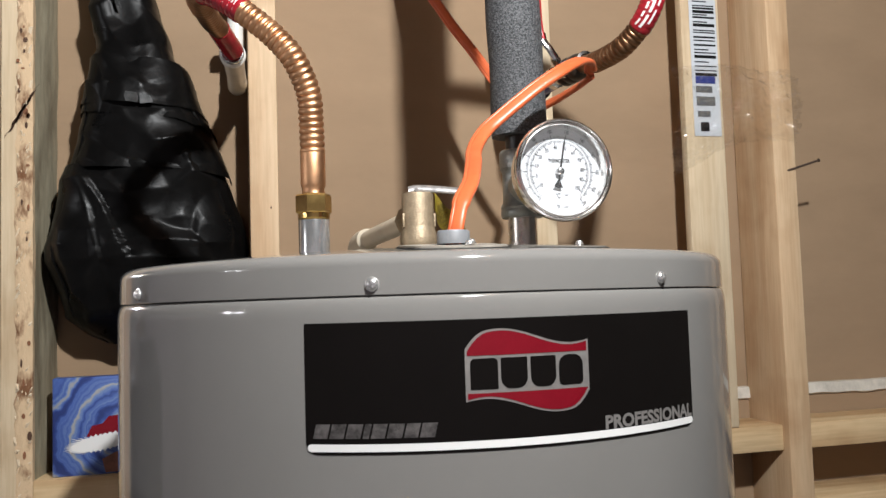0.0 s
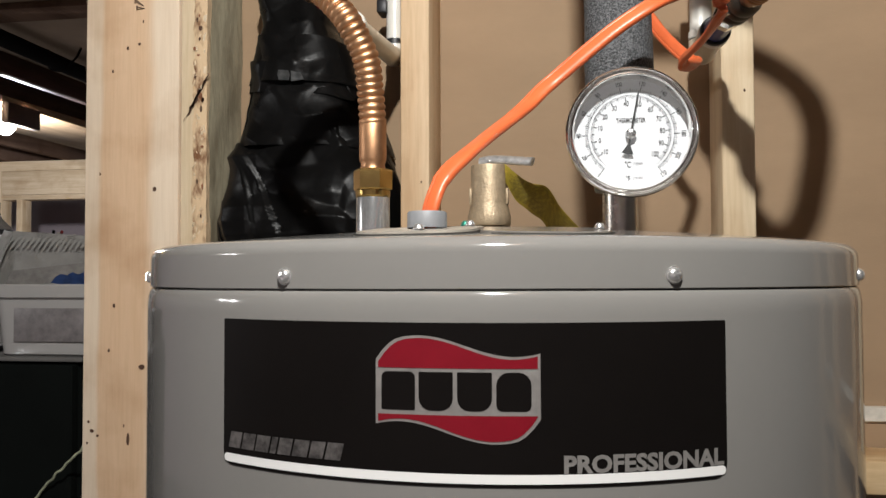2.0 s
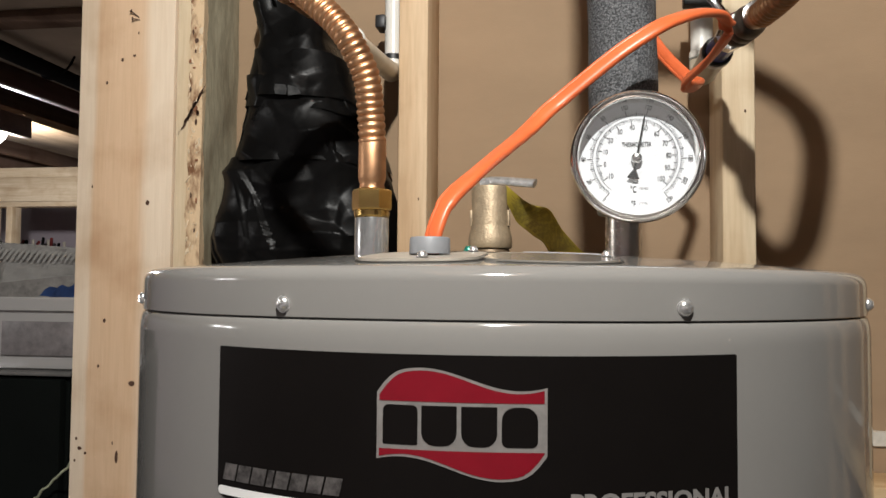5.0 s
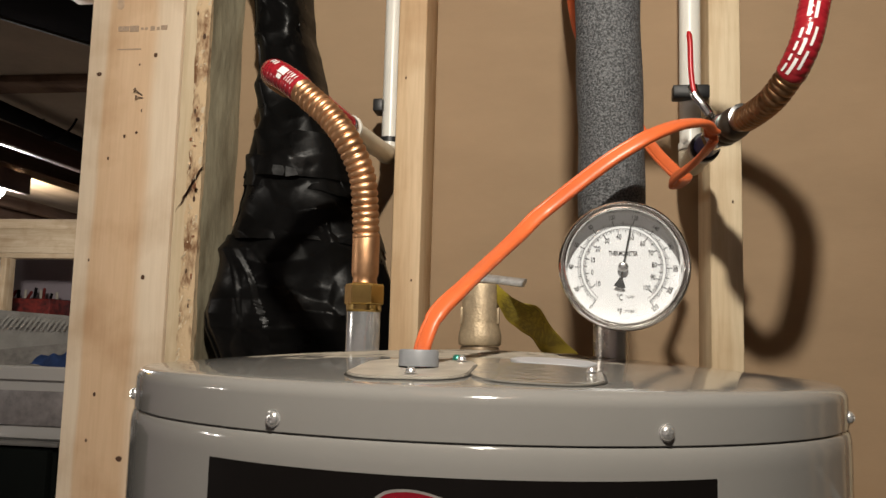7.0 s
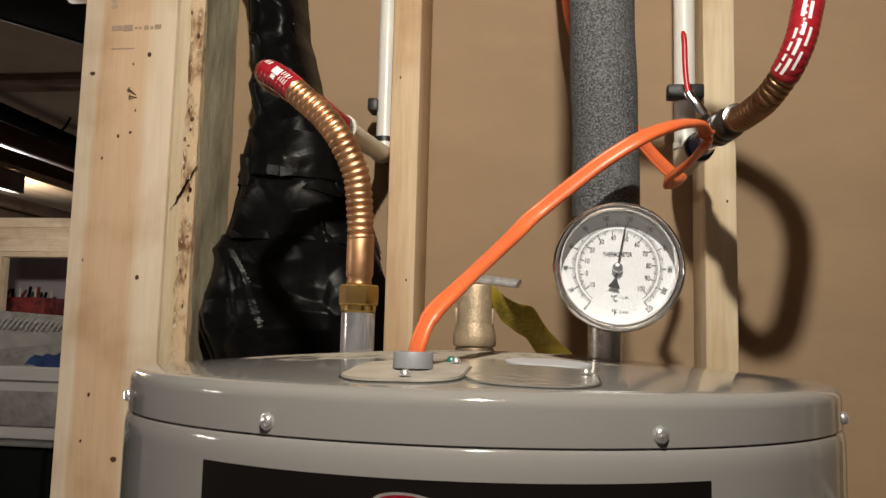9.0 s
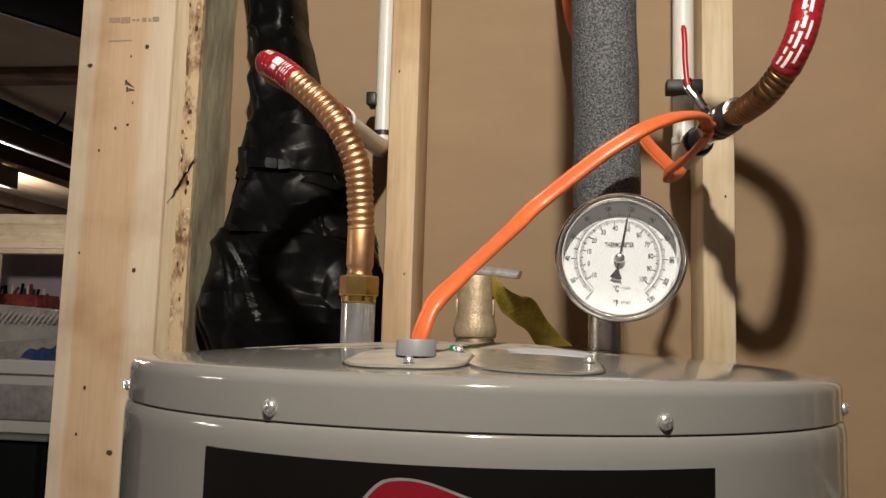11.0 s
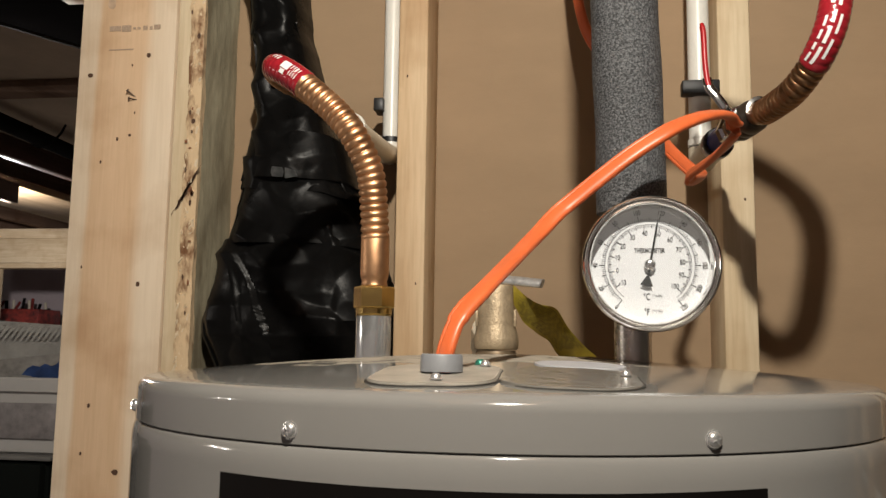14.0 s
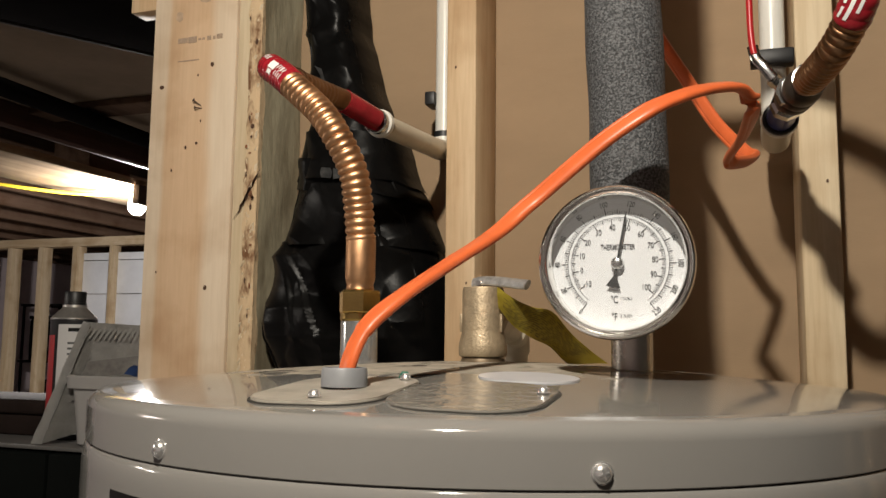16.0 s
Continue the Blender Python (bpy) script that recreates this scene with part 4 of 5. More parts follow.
lw, _ = spline([(TX - 0.008, TY + 0.002, 1.5755), (TX + 0.004, TY - 0.001, 1.5768), (TX + 0.036, TY - 0.013, 1.5728)], 30)
part("lever", tube(lw, 1.0, section=[(a * 1.0, c * 1.6) for a, c in flat], face=(0.1, -0.75, 0.65)), LEVER, relief, "flat steel test lever")
part("lever_pin", rod((TX - 0.002, TY - 0.006, 1.5752), (TX - 0.002, TY + 0.006, 1.5752), 0.002, 12), ZINC, relief)
dp, _ = spline([(TX - 0.003, TY + 0.025, 1.549), (-0.016, 0.09, 1.546), (-0.026, 0.165, 1.5425), (-0.0295, 0.190, 1.5405), (-0.0310, 0.202, 1.533), (-0.0315, 0.205, 1.507)], 80)
part("drain_pipe", tube(dp, lambda u: 0.0098 if u < 0.68 else (0.0128 if u < 0.93 else 0.0110), 20), PVC_OLD, relief, "cream plastic drain pipe")
TAG_TOP, _ = spline([(0.0095, -0.0150, 1.5720), (0.018, -0.006, 1.5645), (0.030, 0.008, 1.5585), (0.043, 0.018, 1.5545), (0.056, 0.038, 1.5360), (0.076, 0.060, 1.5175)], 40)
TAG_LOW, _ = spline([(0.0100, -0.0135, 1.5570), (0.0165, 0.002, 1.5450), (0.026, 0.018, 1.5365), (0.035, 0.034, 1.5310), (0.042, 0.050, 1.5215), (0.047, 0.060, 1.5155)], 40)


def on_tag(i, v):
    p, q = TAG_TOP[i], TAG_LOW[i]
    bow = 0.0022 * math.sin(math.pi * v) + 0.0010 * math.sin(i * 0.5)
    return p.lerp(q, v) + Vector((0.1, -1, 0.3)) * bow


b = bmesh.new()
rows = [[b.verts.new(on_tag(i, k / 8)) for k in range(9)] for i in range(40)]
for r0, r1 in zip(rows, rows[1:]):
    for k in range(8):
        b.faces.new((r0[k], r0[k + 1], r1[k + 1], r1[k]))
bmesh.ops.solidify(b, geom=b.faces[:], thickness=0.0003)
tag = part("tag", b, YELLOW, relief, "curled yellow warning tag")
b = bmesh.new()
for line in range(13):
    v0 = 0.10 + line * 0.064
    i = random.randint(3, 6)
    while i < 33:
        L = random.choice((1, 2, 2, 3, 4))
        for j in range(i, min(34, i + L)):
            q = [on_tag(j, v0), on_tag(j + 1, v0), on_tag(j + 1, v0 + 0.026), on_tag(j, v0 + 0.026)]
            b.faces.new([b.verts.new(p + Vector((-0.0003, -0.0008, 0.0003))) for p in q])
        i += L + 1
part("printing", b, TAG_INK, tag, smooth=False)

# ---- orange cable ----
cable = thing("power_cable", "flat orange sheathed electric cable looped over the valve", "cable")
OC = [(-0.0212, -0.195, 1.506), (-0.0180, -0.1945, 1.5245), (-0.0118, -0.1870, 1.5415), (0.0005, -0.1690, 1.5580), (0.0148, -0.1300, 1.5790), (0.0236, -0.1010, 1.5927), (0.0323, -0.0826, 1.6047), (0.0417, -0.0735, 1.6165), (0.0521, -0.0695, 1.6262), (0.0737, -0.0690, 1.6440), (0.0958, -0.0690, 1.6610), (0.1185, -0.0660, 1.6760), (0.1330, -0.0560, 1.6850), (0.1490, -0.0400, 1.6940), (0.1650, -0.0200, 1.7010), (0.1750, -0.0060, 1.7030), (0.1812, 0.006, 1.6985), (0.1820, 0.020, 1.6925), (0.1765, 0.075, 1.6890), (0.1670, 0.124, 1.6865), (0.1665, 0.133, 1.6845), (0.1700, 0.142, 1.6838), (0.1810, 0.170, 1.690), (0.1870, 0.188, 1.6965), (0.1868, 0.195, 1.6998), (0.180, 0.202, 1.7055), (0.156, 0.225, 1.740), (0.129, 0.25, 1.793), (0.101, 0.28, 1.850), (0.074, 0.30, 1.915), (0.06, 0.32, 2.05), (0.055, 0.33, 2.2)]
op, olen = spline(OC, 420)
sec = []
for k in range(48):
    t = 2 * math.pi * k / 48
    c, s = math.cos(t), math.sin(t)
    x = 0.0068 * (abs(c) ** 0.7) * (1 if c >= 0 else -1)
    y = 0.0033 * (abs(s) ** 0.8) * (1 if s >= 0 else -1) * (0.76 + 0.24 * min(1.0, abs(x - 0.0034) / 0.0010))
    sec.append((x, y))


def cable_face(u):
    if u < 0.36:
        f = max(0.0, 1 - u / 0.12)
        return (-0.30 - 0.25 * f, -0.80, 0.52 - 0.35 * f)
    if u < 0.44:
        f = (u - 0.36) / 0.08
        return (-0.30 - 0.3 * f, -0.80 + 0.2 * f, 0.52)
    return (-0.7, -0.55, 0.45)


part("sheath", tube(op, lambda u: 0.86 if u < 0.03 else 1.0, section=sec, face=cable_face), ORANGE, cable)

# ---- black plastic bundle hanging between the studs ----
bundle = thing("plastic_bundle", "black polythene sheeting bundled and taped against the wall", "bundle")
# height, left edge, right edge, depth off the wall
SIDES = [(2.19, -0.388, -0.315, 0.075), (1.95, -0.361, -0.287, 0.078), (1.90, -0.355, -0.275, 0.080), (1.81, -0.344, -0.250, 0.084), (1.788, -0.347, -0.236, 0.090), (1.735, -0.358, -0.217, 0.096), (1.71, -0.362, -0.203, 0.100),
         (1.663, -0.372, -0.186, 0.106), (1.60, -0.384, -0.164, 0.110), (1.575, -0.392, -0.157, 0.111), (1.553, -0.402, -0.155, 0.112), (1.535, -0.401, -0.156, 0.112), (1.50, -0.388, -0.158, 0.096), (1.465, -0.378, -0.185, 0.066), (1.440, -0.345, -0.270, 0.036), (1.428, -0.325, -0.300, 0.026)]
SIDE_Z = np.array([r[0] for r in SIDES][::-1])


def crumple_field(seed, count, size, box_min, box_max):
    """Folded sheet: flat facets, tilted by chance, that meet in sharp ridges."""
    rs = np.random.RandomState(seed)
    seeds = box_min + rs.rand(count, 3) * (box_max - box_min)
    tilts = (rs.rand(count, 2) - 0.5) * 2 * size * 36
    turn = rs.rand(count) * np.pi
    long = 1.3 + 1.5 * rs.rand(count)
    lift = rs.rand(count) * size * 0.8

    def height(p):
        best = np.full(len(p), 1e9)
        for c, g, a, k, w in zip(seeds, tilts, turn, long, lift):
            d = p - c
            u = d[:, 0] * np.cos(a) + d[:, 2] * np.sin(a)
            v = -d[:, 0] * np.sin(a) + d[:, 2] * np.cos(a)
            best = np.minimum(best, g[0] * d[:, 0] + g[1] * d[:, 2] + 8.0 * ((u / k) ** 2 + v ** 2) + w)
        return np.clip(best, -size * 1.6, size * 1.6)
    return height


def draped(z0, z1, grow, size, seed, tilt=0.0, flap=False, count=40):
    """A creased skin over the bundle's front between two heights, tucked back to the wall at its sides."""
    seg, lev = 170, max(10, int(abs(z0 - z1) / 0.0022))
    a = np.tile(np.linspace(0.93 * np.pi, 2.07 * np.pi, seg), lev)
    u = np.repeat(np.arange(lev) / (lev - 1), seg)
    rag = np.array([0.0035 * noise.noise(Vector((math.cos(q) * 2.2, math.sin(q) * 2.2, seed))) for q in a[:seg]])
    z = np.maximum(1.4285, z0 + (z1 - z0) * u + tilt * np.cos(a) + np.tile(rag, lev) * (u > 0.5))
    l, r, d = (np.interp(z, SIDE_Z, np.array([q[k] for q in SIDES][::-1])) for k in (1, 2, 3))
    c, n = np.cos(a), np.sin(a)
    x = (l + r) / 2 + (r - l) / 2 * np.sign(c) * np.abs(c) ** 0.62
    y = 0.414 + np.where(n < 0, d * np.sign(n) * np.abs(n) ** 0.72, 0.010 * n)
    p = np.stack([x, y, z], 1)
    lo, hi = np.array([-0.42, 0.30, min(z0, z1) - 0.02]), np.array([-0.14, 0.36, max(z0, z1) + 0.02])
    h = crumple_field(seed, count, size, lo, hi)(p) - 0.6 * crumple_field(seed + 100, count, size, lo, hi)(p) + 0.42 * crumple_field(seed + 200, count * 5, size, lo, hi)(p)
    h = h * np.where(np.abs(c) > 0.75, 0.4, 1.0) + grow
    if flap:
        edge = -0.374 + (1.705 - z) * 0.49
        h = h + np.where(z < 1.70, 0.0065 * np.clip((edge - x) / 0.005, 0, 1), 0.0)
        edge = -0.352 + (1.66 - z) * 0.22
        h = h + np.where(z < 1.655, 0.0045 * np.clip((edge - x) / 0.005, 0, 1), 0.0)
    p[:, 0] += c * h
    p[:, 1] = np.minimum(p[:, 1] + np.minimum(n, 0) * h * 0.95, 0.4245)
    b = bmesh.new()
    vs = [b.verts.new(q) for q in p]
    for i in range(lev - 1):
        for k in range(seg - 1):
            b.faces.new((vs[i * seg + k], vs[i * seg + k + 1], vs[(i + 1) * seg + k + 1], vs[(i + 1) * seg + k]))
    return b


def drape(name, *args, label=""):
    return part(name, draped(*args), SHEET, bundle, label, sharp=30)


drape("upper_wrap", 2.19, 1.755, 0.0, 0.0050, 2, 0.0, False, 40)
drape("lower_wrap", 1.730, 1.4286, -0.002, 0.0070, 5, 0.0, True, 40)
drape("wrap_band", 1.790, 1.7280, 0.0070, 0.0042, 21, -0.006, False, 20)
drape("wrap_band", 1.752, 1.7120, 0.0050, 0.0036, 33, -0.012, False, 14)
drape("wrap_band", 1.722, 1.6460, 0.0035, 0.0060, 47, -0.005, False, 24)
for outline_xz in (((-0.2990, 1.7400), (-0.2860, 1.7385), (-0.2835, 1.7330), (-0.2850, 1.7260), (-0.2985, 1.7275), (-0.3005, 1.7340)), ((-0.2825, 1.7380), (-0.2700, 1.7350), (-0.2660, 1.7270), (-0.2820, 1.7245)),
                   ((-0.3230, 1.8760), (-0.3120, 1.8700), (-0.3050, 1.8500), (-0.3105, 1.8520), (-0.3150, 1.8640))):
    b = bmesh.new()
    b.faces.new([b.verts.new((x, 0.3015 + 0.07 * abs(x + 0.285) + (0.018 if z > 1.8 else 0), z)) for x, z in outline_xz])
    bmesh.ops.solidify(b, geom=b.faces[:], thickness=0.0006)
    part("tape", b, TAPE, bundle, "torn scrap of shiny tape")

# ---- details of the bare stud wall ----
DIRT = material("knot_dark", (0.075, 0.035, 0.018), 0.8)
STAMP = material("faded_stamp", (0.40, 0.29, 0.205), 0.8, noise_scale=400, vary=0.4)
SOFT_KNOT = material("pale_knot", (0.47, 0.335, 0.225), 0.7, noise_scale=90, vary=0.3)
RUSTY_BARK = material("reddish_bark", (0.24, 0.10, 0.045), 0.85, noise_scale=200, vary=0.5)
RUST = material("rusty_steel", (0.11, 0.075, 0.055), 0.55, metal=0.6, noise_scale=300, vary=0.5)


def nail(a, b, r=0.0016, head=0.0042, name="nail"):
    ob = thing(name, "bent steel nail in a bare stud", "nail", group="bent nails")
    part("shank", rod(a, b, r, 10), RUST, ob)
    d = (Vector(b) - Vector(a)).normalized()
    part("head", rod(b, Vector(b) + d * 0.0016, head, 14, 0.0004), RUST, ob)
    return ob


nail((-0.500, 0.339, 1.8425), (-0.5085, 0.333, 1.8500), 0.0008, 0.0023)
nail((-0.4985, 0.339, 1.8395), (-0.5060, 0.333, 1.8400), 0.0008, 0.0021)
nail((0.645, 0.327, 1.653), (0.694, 0.318, 1.668), 0.0018, 0.003)


def blot(x, z, rx, rz, mat, name, y=FACE - 0.0006, n=12):
    b = bmesh.new()
    vs = []
    for k in range(n):
        a = 2 * math.pi * k / n
        w = 1 + 0.25 * noise.noise(Vector((x * 90 + math.cos(a), z * 70 + math.sin(a), 2)))
        vs.append(b.verts.new((x + rx * w * math.cos(a), y, z + rz * w * math.sin(a))))
    b.faces.new(vs)
    return part(name, b, mat, wall)


for x, z, rx, rz in ((-0.485, 1.899, 0.0028, 0.0034), (-0.565, 1.874, 0.0036, 0.0030), (-0.482, 1.598, 0.0026, 0.0032), (-0.522, 1.787, 0.0018, 0.0026), (-0.505, 1.792, 0.002, 0.002),
                     (-0.543, 1.757, 0.0014, 0.0022), (-0.498, 1.365, 0.0042, 0.0036), (-0.500, 1.822, 0.001, 0.002), (-0.507, 1.886, 0.0012, 0.0018), (-0.538, 1.445, 0.0018, 0.003), (-0.56, 1.62, 0.0012, 0.002),
                     (-0.14, 1.86, 0.0012, 0.002), (-0.125, 1.60, 0.001, 0.0016), (0.262, 1.70, 0.0012, 0.002), (0.519, 1.52, 0.0014, 0.002)):
    blot(x, z, rx, rz, DIRT, "knot")
for x, z, rx, rz in ((-0.541, 1.972, 0.0060, 0.0070), (-0.498, 1.992, 0.0100, 0.0045)):
    blot(x, z, rx, rz, SOFT_KNOT, "knot", FACE - 0.0004, 20)
for x0, x1, z0, z1 in ((-0.542, -0.526, 1.9335, 1.9405), (-0.525, -0.512, 1.9325, 1.941), (-0.509, -0.505, 1.935, 1.938), (-0.503, -0.499, 1.935, 1.938), (-0.495, -0.489, 1.9335, 1.9395), (-0.486, -0.482, 1.934, 1.9385), (-0.480, -0.471, 1.934, 1.9405), (-0.541, -0.507, 1.9072, 1.9088)):
    part("stamp_bar", box(x0, x1, FACE - 0.0006, FACE + 0.0005, z0, z1), STAMP, wall, smooth=False)
# waney edge on the pale stud, with torn fibres and a split
b = bmesh.new()
rows = []
for i in range(260):
    z = 1.20 + i * 0.0038
    e = noise.noise(Vector((z * 16, 3, 0))) * 0.006 + noise.noise(Vector((z * 70, 7, 0))) * 0.003
    d = noise.noise(Vector((z * 40, 1, 5))) * 0.003
    rows.append([b.verts.new(p) for p in ((-0.4290 + e, FACE + 0.0004, z), (-0.4235 + e * 0.6, FACE - 0.0008 + d * 0.3, z), (-0.4165 + e * 0.3, FACE - 0.0006 + d * 0.6, z), (-0.4105 + d * 0.3, FACE + 0.001, z), (-0.4100, FACE + 0.014 + d * 2, z))])
for r0, r1 in zip(rows, rows[1:]):
    for k in range(4):
        b.faces.new((r0[k], r0[k + 1], r1[k + 1], r1[k]))
part("wane", b, BARK, wall, "torn bark edge of the stud")
# torn chips and dark pits along the waney edge
CHIP = wood("torn_fibre", (0.72, 0.60, 0.43), (0.60, 0.45, 0.29))
b = bmesh.new()
rnd = random.Random(12)
for k in range(110):
    z, x = rnd.uniform(1.24, 2.05), rnd.uniform(-0.4295, -0.4125)
    L, w, t = rnd.uniform(0.004, 0.014), rnd.uniform(0.0012, 0.0036), rnd.uniform(0.0010, 0.0032)
    lean = rnd.uniform(-0.35, 0.35) * L
    base = [b.verts.new((x + dx, FACE + 0.0006, z + dz)) for dx, dz in ((-w, 0), (w * 0.6, L * 0.1), (w + lean, L), (-w * 0.4 + lean, L * 0.9))]
    tip = b.verts.new((x + lean * 0.6, FACE - t, z + L * rnd.uniform(0.35, 0.8)))
    for p, q in zip(base, base[1:] + base[:1]):
        b.faces.new((p, q, tip))
bmesh.ops.recalc_face_normals(b, faces=b.faces)
part("torn_fibres", b, CHIP, wall, "pale torn wood fibres", smooth=False)
for k in range(26):
    blot(rnd.uniform(-0.4285, -0.4130), rnd.uniform(1.28, 2.03), rnd.uniform(0.0010, 0.0030), rnd.uniform(0.0014, 0.0055), (DIRT, RUSTY_BARK)[k % 2], "pit", FACE - 0.0014)
for k in range(4):
    b = bmesh.new()
    prev = None
    for i in range(22):
        u = i / 21
        x = -0.4055 - 0.034 * u + 0.0028 * noise.noise(Vector((u * 7, k * 5, 2))) + (k - 1.5) * 0.0016
        z = 1.745 - 0.060 * u + 0.004 * noise.noise(Vector((u * 11, k * 3, 9))) + k * 0.003
        w = (0.0022, 0.0012, 0.0008, 0.0006)[k] * max(0.05, math.sin(math.pi * min(1, u * 1.05 + 0.02)) + 0.9 * noise.noise(Vector((u * 16, k, 1))))
        row = (b.verts.new((x - w * 0.6, FACE - 0.0016, z + w)), b.verts.new((x + w * 0.6, FACE - 0.0016, z - w)))
        if prev:
            b.faces.new((prev[0], prev[1], row[1], row[0]))
        prev = row
    part("split", b, DIRT, wall, "dark split in the stud")
for x, z, rx, rz in ((-0.5165, 1.2705, 0.0022, 0.008), (-0.5225, 1.288, 0.001, 0.0025), (-0.573, 1.292, 0.0018, 0.002), (-0.568, 1.280, 0.003, 0.0022), (-0.560, 1.274, 0.002, 0.0018), (-0.5745, 1.264, 0.0014, 0.0018), (-0.545, 1.386, 0.0016, 0.0022)):
    blot(x, z, rx, rz, DIRT, "knot")

part("shim", box(-0.626, -0.5835, FACE + 0.002, FACE + 0.034, 1.988, 2.10, 0.002), PINE, wall)

# painted panel standing on the blocking
PAINT = material("blue_swirl_paint", (0.06, 0.11, 0.36), 0.4, bump=0.2, bump_scale=120)


def swirl(m, cx, cz):
    """Brush strokes in arcs about a point of the board's face."""
    nt = m.node_tree
    tc = nt.nodes.new("ShaderNodeTexCoord")
    off = nt.nodes.new("ShaderNodeVectorMath")
    off.operation = "SUBTRACT"
    off.inputs[1].default_value = (cx, 0.35, cz)
    nt.links.new(tc.outputs["Object"], off.inputs[0])
    ln = nt.nodes.new("ShaderNodeVectorMath")
    ln.operation = "LENGTH"
    nt.links.new(off.outputs["Vector"], ln.inputs[0])
    ns = nt.nodes.new("ShaderNodeTexNoise")
    ns.inputs["Scale"].default_value = 22
    ns.inputs["Detail"].default_value = 5
    nt.links.new(tc.outputs["Object"], ns.inputs["Vector"])
    ma = nt.nodes.new("ShaderNodeMath")
    ma.operation = "MULTIPLY_ADD"
    ma.inputs[1].default_value = 0.045
    nt.links.new(ns.outputs["Fac"], ma.inputs[0])
    nt.links.new(ln.outputs["Value"], ma.inputs[2])
    comb = nt.nodes.new("ShaderNodeCombineXYZ")
    nt.links.new(ma.outputs["Value"], comb.inputs[0])
    st = nt.nodes.new("ShaderNodeTexNoise")
    st.inputs["Scale"].default_value = 95
    st.inputs["Detail"].default_value = 3
    nt.links.new(comb.outputs["Vector"], st.inputs["Vector"])
    ramp = nt.nodes.new("ShaderNodeValToRGB")
    els = ramp.color_ramp.elements
    els[0].position, els[0].color = 0.30, (0.015, 0.022, 0.09, 1)
    els[1].position, els[1].color = 0.74, (0.55, 0.58, 0.62, 1)
    for p, c in ((0.42, (0.03, 0.055, 0.22, 1)), (0.50, (0.07, 0.12, 0.36, 1)), (0.57, (0.16, 0.23, 0.42, 1)), (0.64, (0.30, 0.30, 0.30, 1))):
        els.new(p).color = c
    nt.links.new(st.outputs["Fac"], ramp.inputs["Fac"])
    nt.links.new(ramp.outputs["Color"], nt.nodes["Principled BSDF"].inputs["Base Color"])


swirl(PAINT, -0.300, 1.318)
panel = thing("painted_panel", "small blue swirl-painted board with red and white patches", "painting")
part("board", box(-0.391, -0.262, 0.350, 0.372, 1.2712, 1.391, 0.0015), PAINT, panel)
b = bmesh.new()
b.faces.new([b.verts.new((x, 0.3492, z)) for x, z in ((-0.352, 1.318), (-0.346, 1.331), (-0.334, 1.333), (-0.326, 1.342), (-0.314, 1.343), (-0.300, 1.352), (-0.282, 1.358), (-0.264, 1.359), (-0.264, 1.326), (-0.300, 1.320), (-0.330, 1.316))])
part("red_patch", b, RED, panel)
b = bmesh.new()
pts = []
for k in range(120):
    a = 2 * math.pi * k / 120
    w = 1 + (0.10 + 0.22 * abs(noise.noise(Vector((k * 0.37, 1, 4)))) if k % 2 else -0.06)
    c = math.cos(a)
    pts.append((-0.316 + 0.056 * (w if abs(c) > 0.6 else 1) * c, 1.3135 + (0.0085 + 0.004 * max(0, -c)) * (1 + (w - 1) * 1.6) * math.sin(a) + 0.16 * (0.056 * c)))
b.faces.new([b.verts.new((x, 0.3488, z)) for x, z in pts])
part("white_patch", b, WHITE, panel)
b = bmesh.new()
b.faces.new([b.verts.new((x, 0.3486, z)) for x, z in ((-0.330, 1.2735), (-0.334, 1.290), (-0.318, 1.298), (-0.264, 1.299), (-0.264, 1.2735))])
part("brown_patch", b, material("brown_paint", (0.25, 0.10, 0.06), 0.5, noise_scale=60, vary=0.4), panel)

# product label and clear bag stapled to the stud
tag2 = thing("paper_label", "white printed label with black bars on a stud", "label")
part("sheet", box(0.4975, 0.5425, FACE - 0.0014, FACE - 0.0006, 1.706, 1.955), material("label_paper", (0.55, 0.57, 0.60), 0.45, noise_scale=20, vary=0.08), tag2, smooth=False)
z = 1.945
while z > 1.80:
    h = random.choice((0.0016, 0.0026, 0.0045))
    part("print_bar", box(0.503, 0.539 - random.choice((0, 0.0, 0.012)), FACE - 0.002, FACE - 0.0013, z - h, z), INK, tag2, smooth=False)
    z -= h + random.choice((0.0018, 0.003, 0.005))
for x0, x1, z0, z1, m in ((0.503, 0.536, 1.786, 1.797, BLUE), (0.503, 0.53, 1.772, 1.782, GREY_INK), (0.503, 0.534, 1.752, 1.766, GREY_INK), (0.504, 0.525, 1.735, 1.744, GREY_INK), (0.508, 0.522, 1.713, 1.727, INK)):
    part("print_bar", box(x0, x1, FACE - 0.002, FACE - 0.0013, z0, z1), m, tag2, smooth=False)
b = bmesh.new()
rows = []
for i in range(80):
    row = []
    for j in range(60):
        u, v = j / 59, i / 79
        top = 1.808 - 0.02 * abs(u - 0.45)
        low = 1.640 + 0.055 * max(0, u - 0.2) + 0.03 * math.sin(3 * u)
        x = 0.444 + (0.640 - 0.444) * u + 0.008 * math.sin(6 * v) * (1 - u)
        z = top + (low - top) * v
        f = 1 - abs(noise.noise(Vector((u * 7, v * 8, 3)))) * 2
        g = 1 - abs(noise.noise(Vector((u * 17, v * 15, 8)))) * 2
        y = FACE - 0.020 - 0.016 * math.sin(math.pi * v) - 0.009 * f - 0.008 * g - 0.0022 * math.sin(38 * v + 4 * math.sin(5 * u)) - (0.012 if u > 0.85 else 0)
        row.append(b.verts.new((x, y, z)))
    rows.append(row)
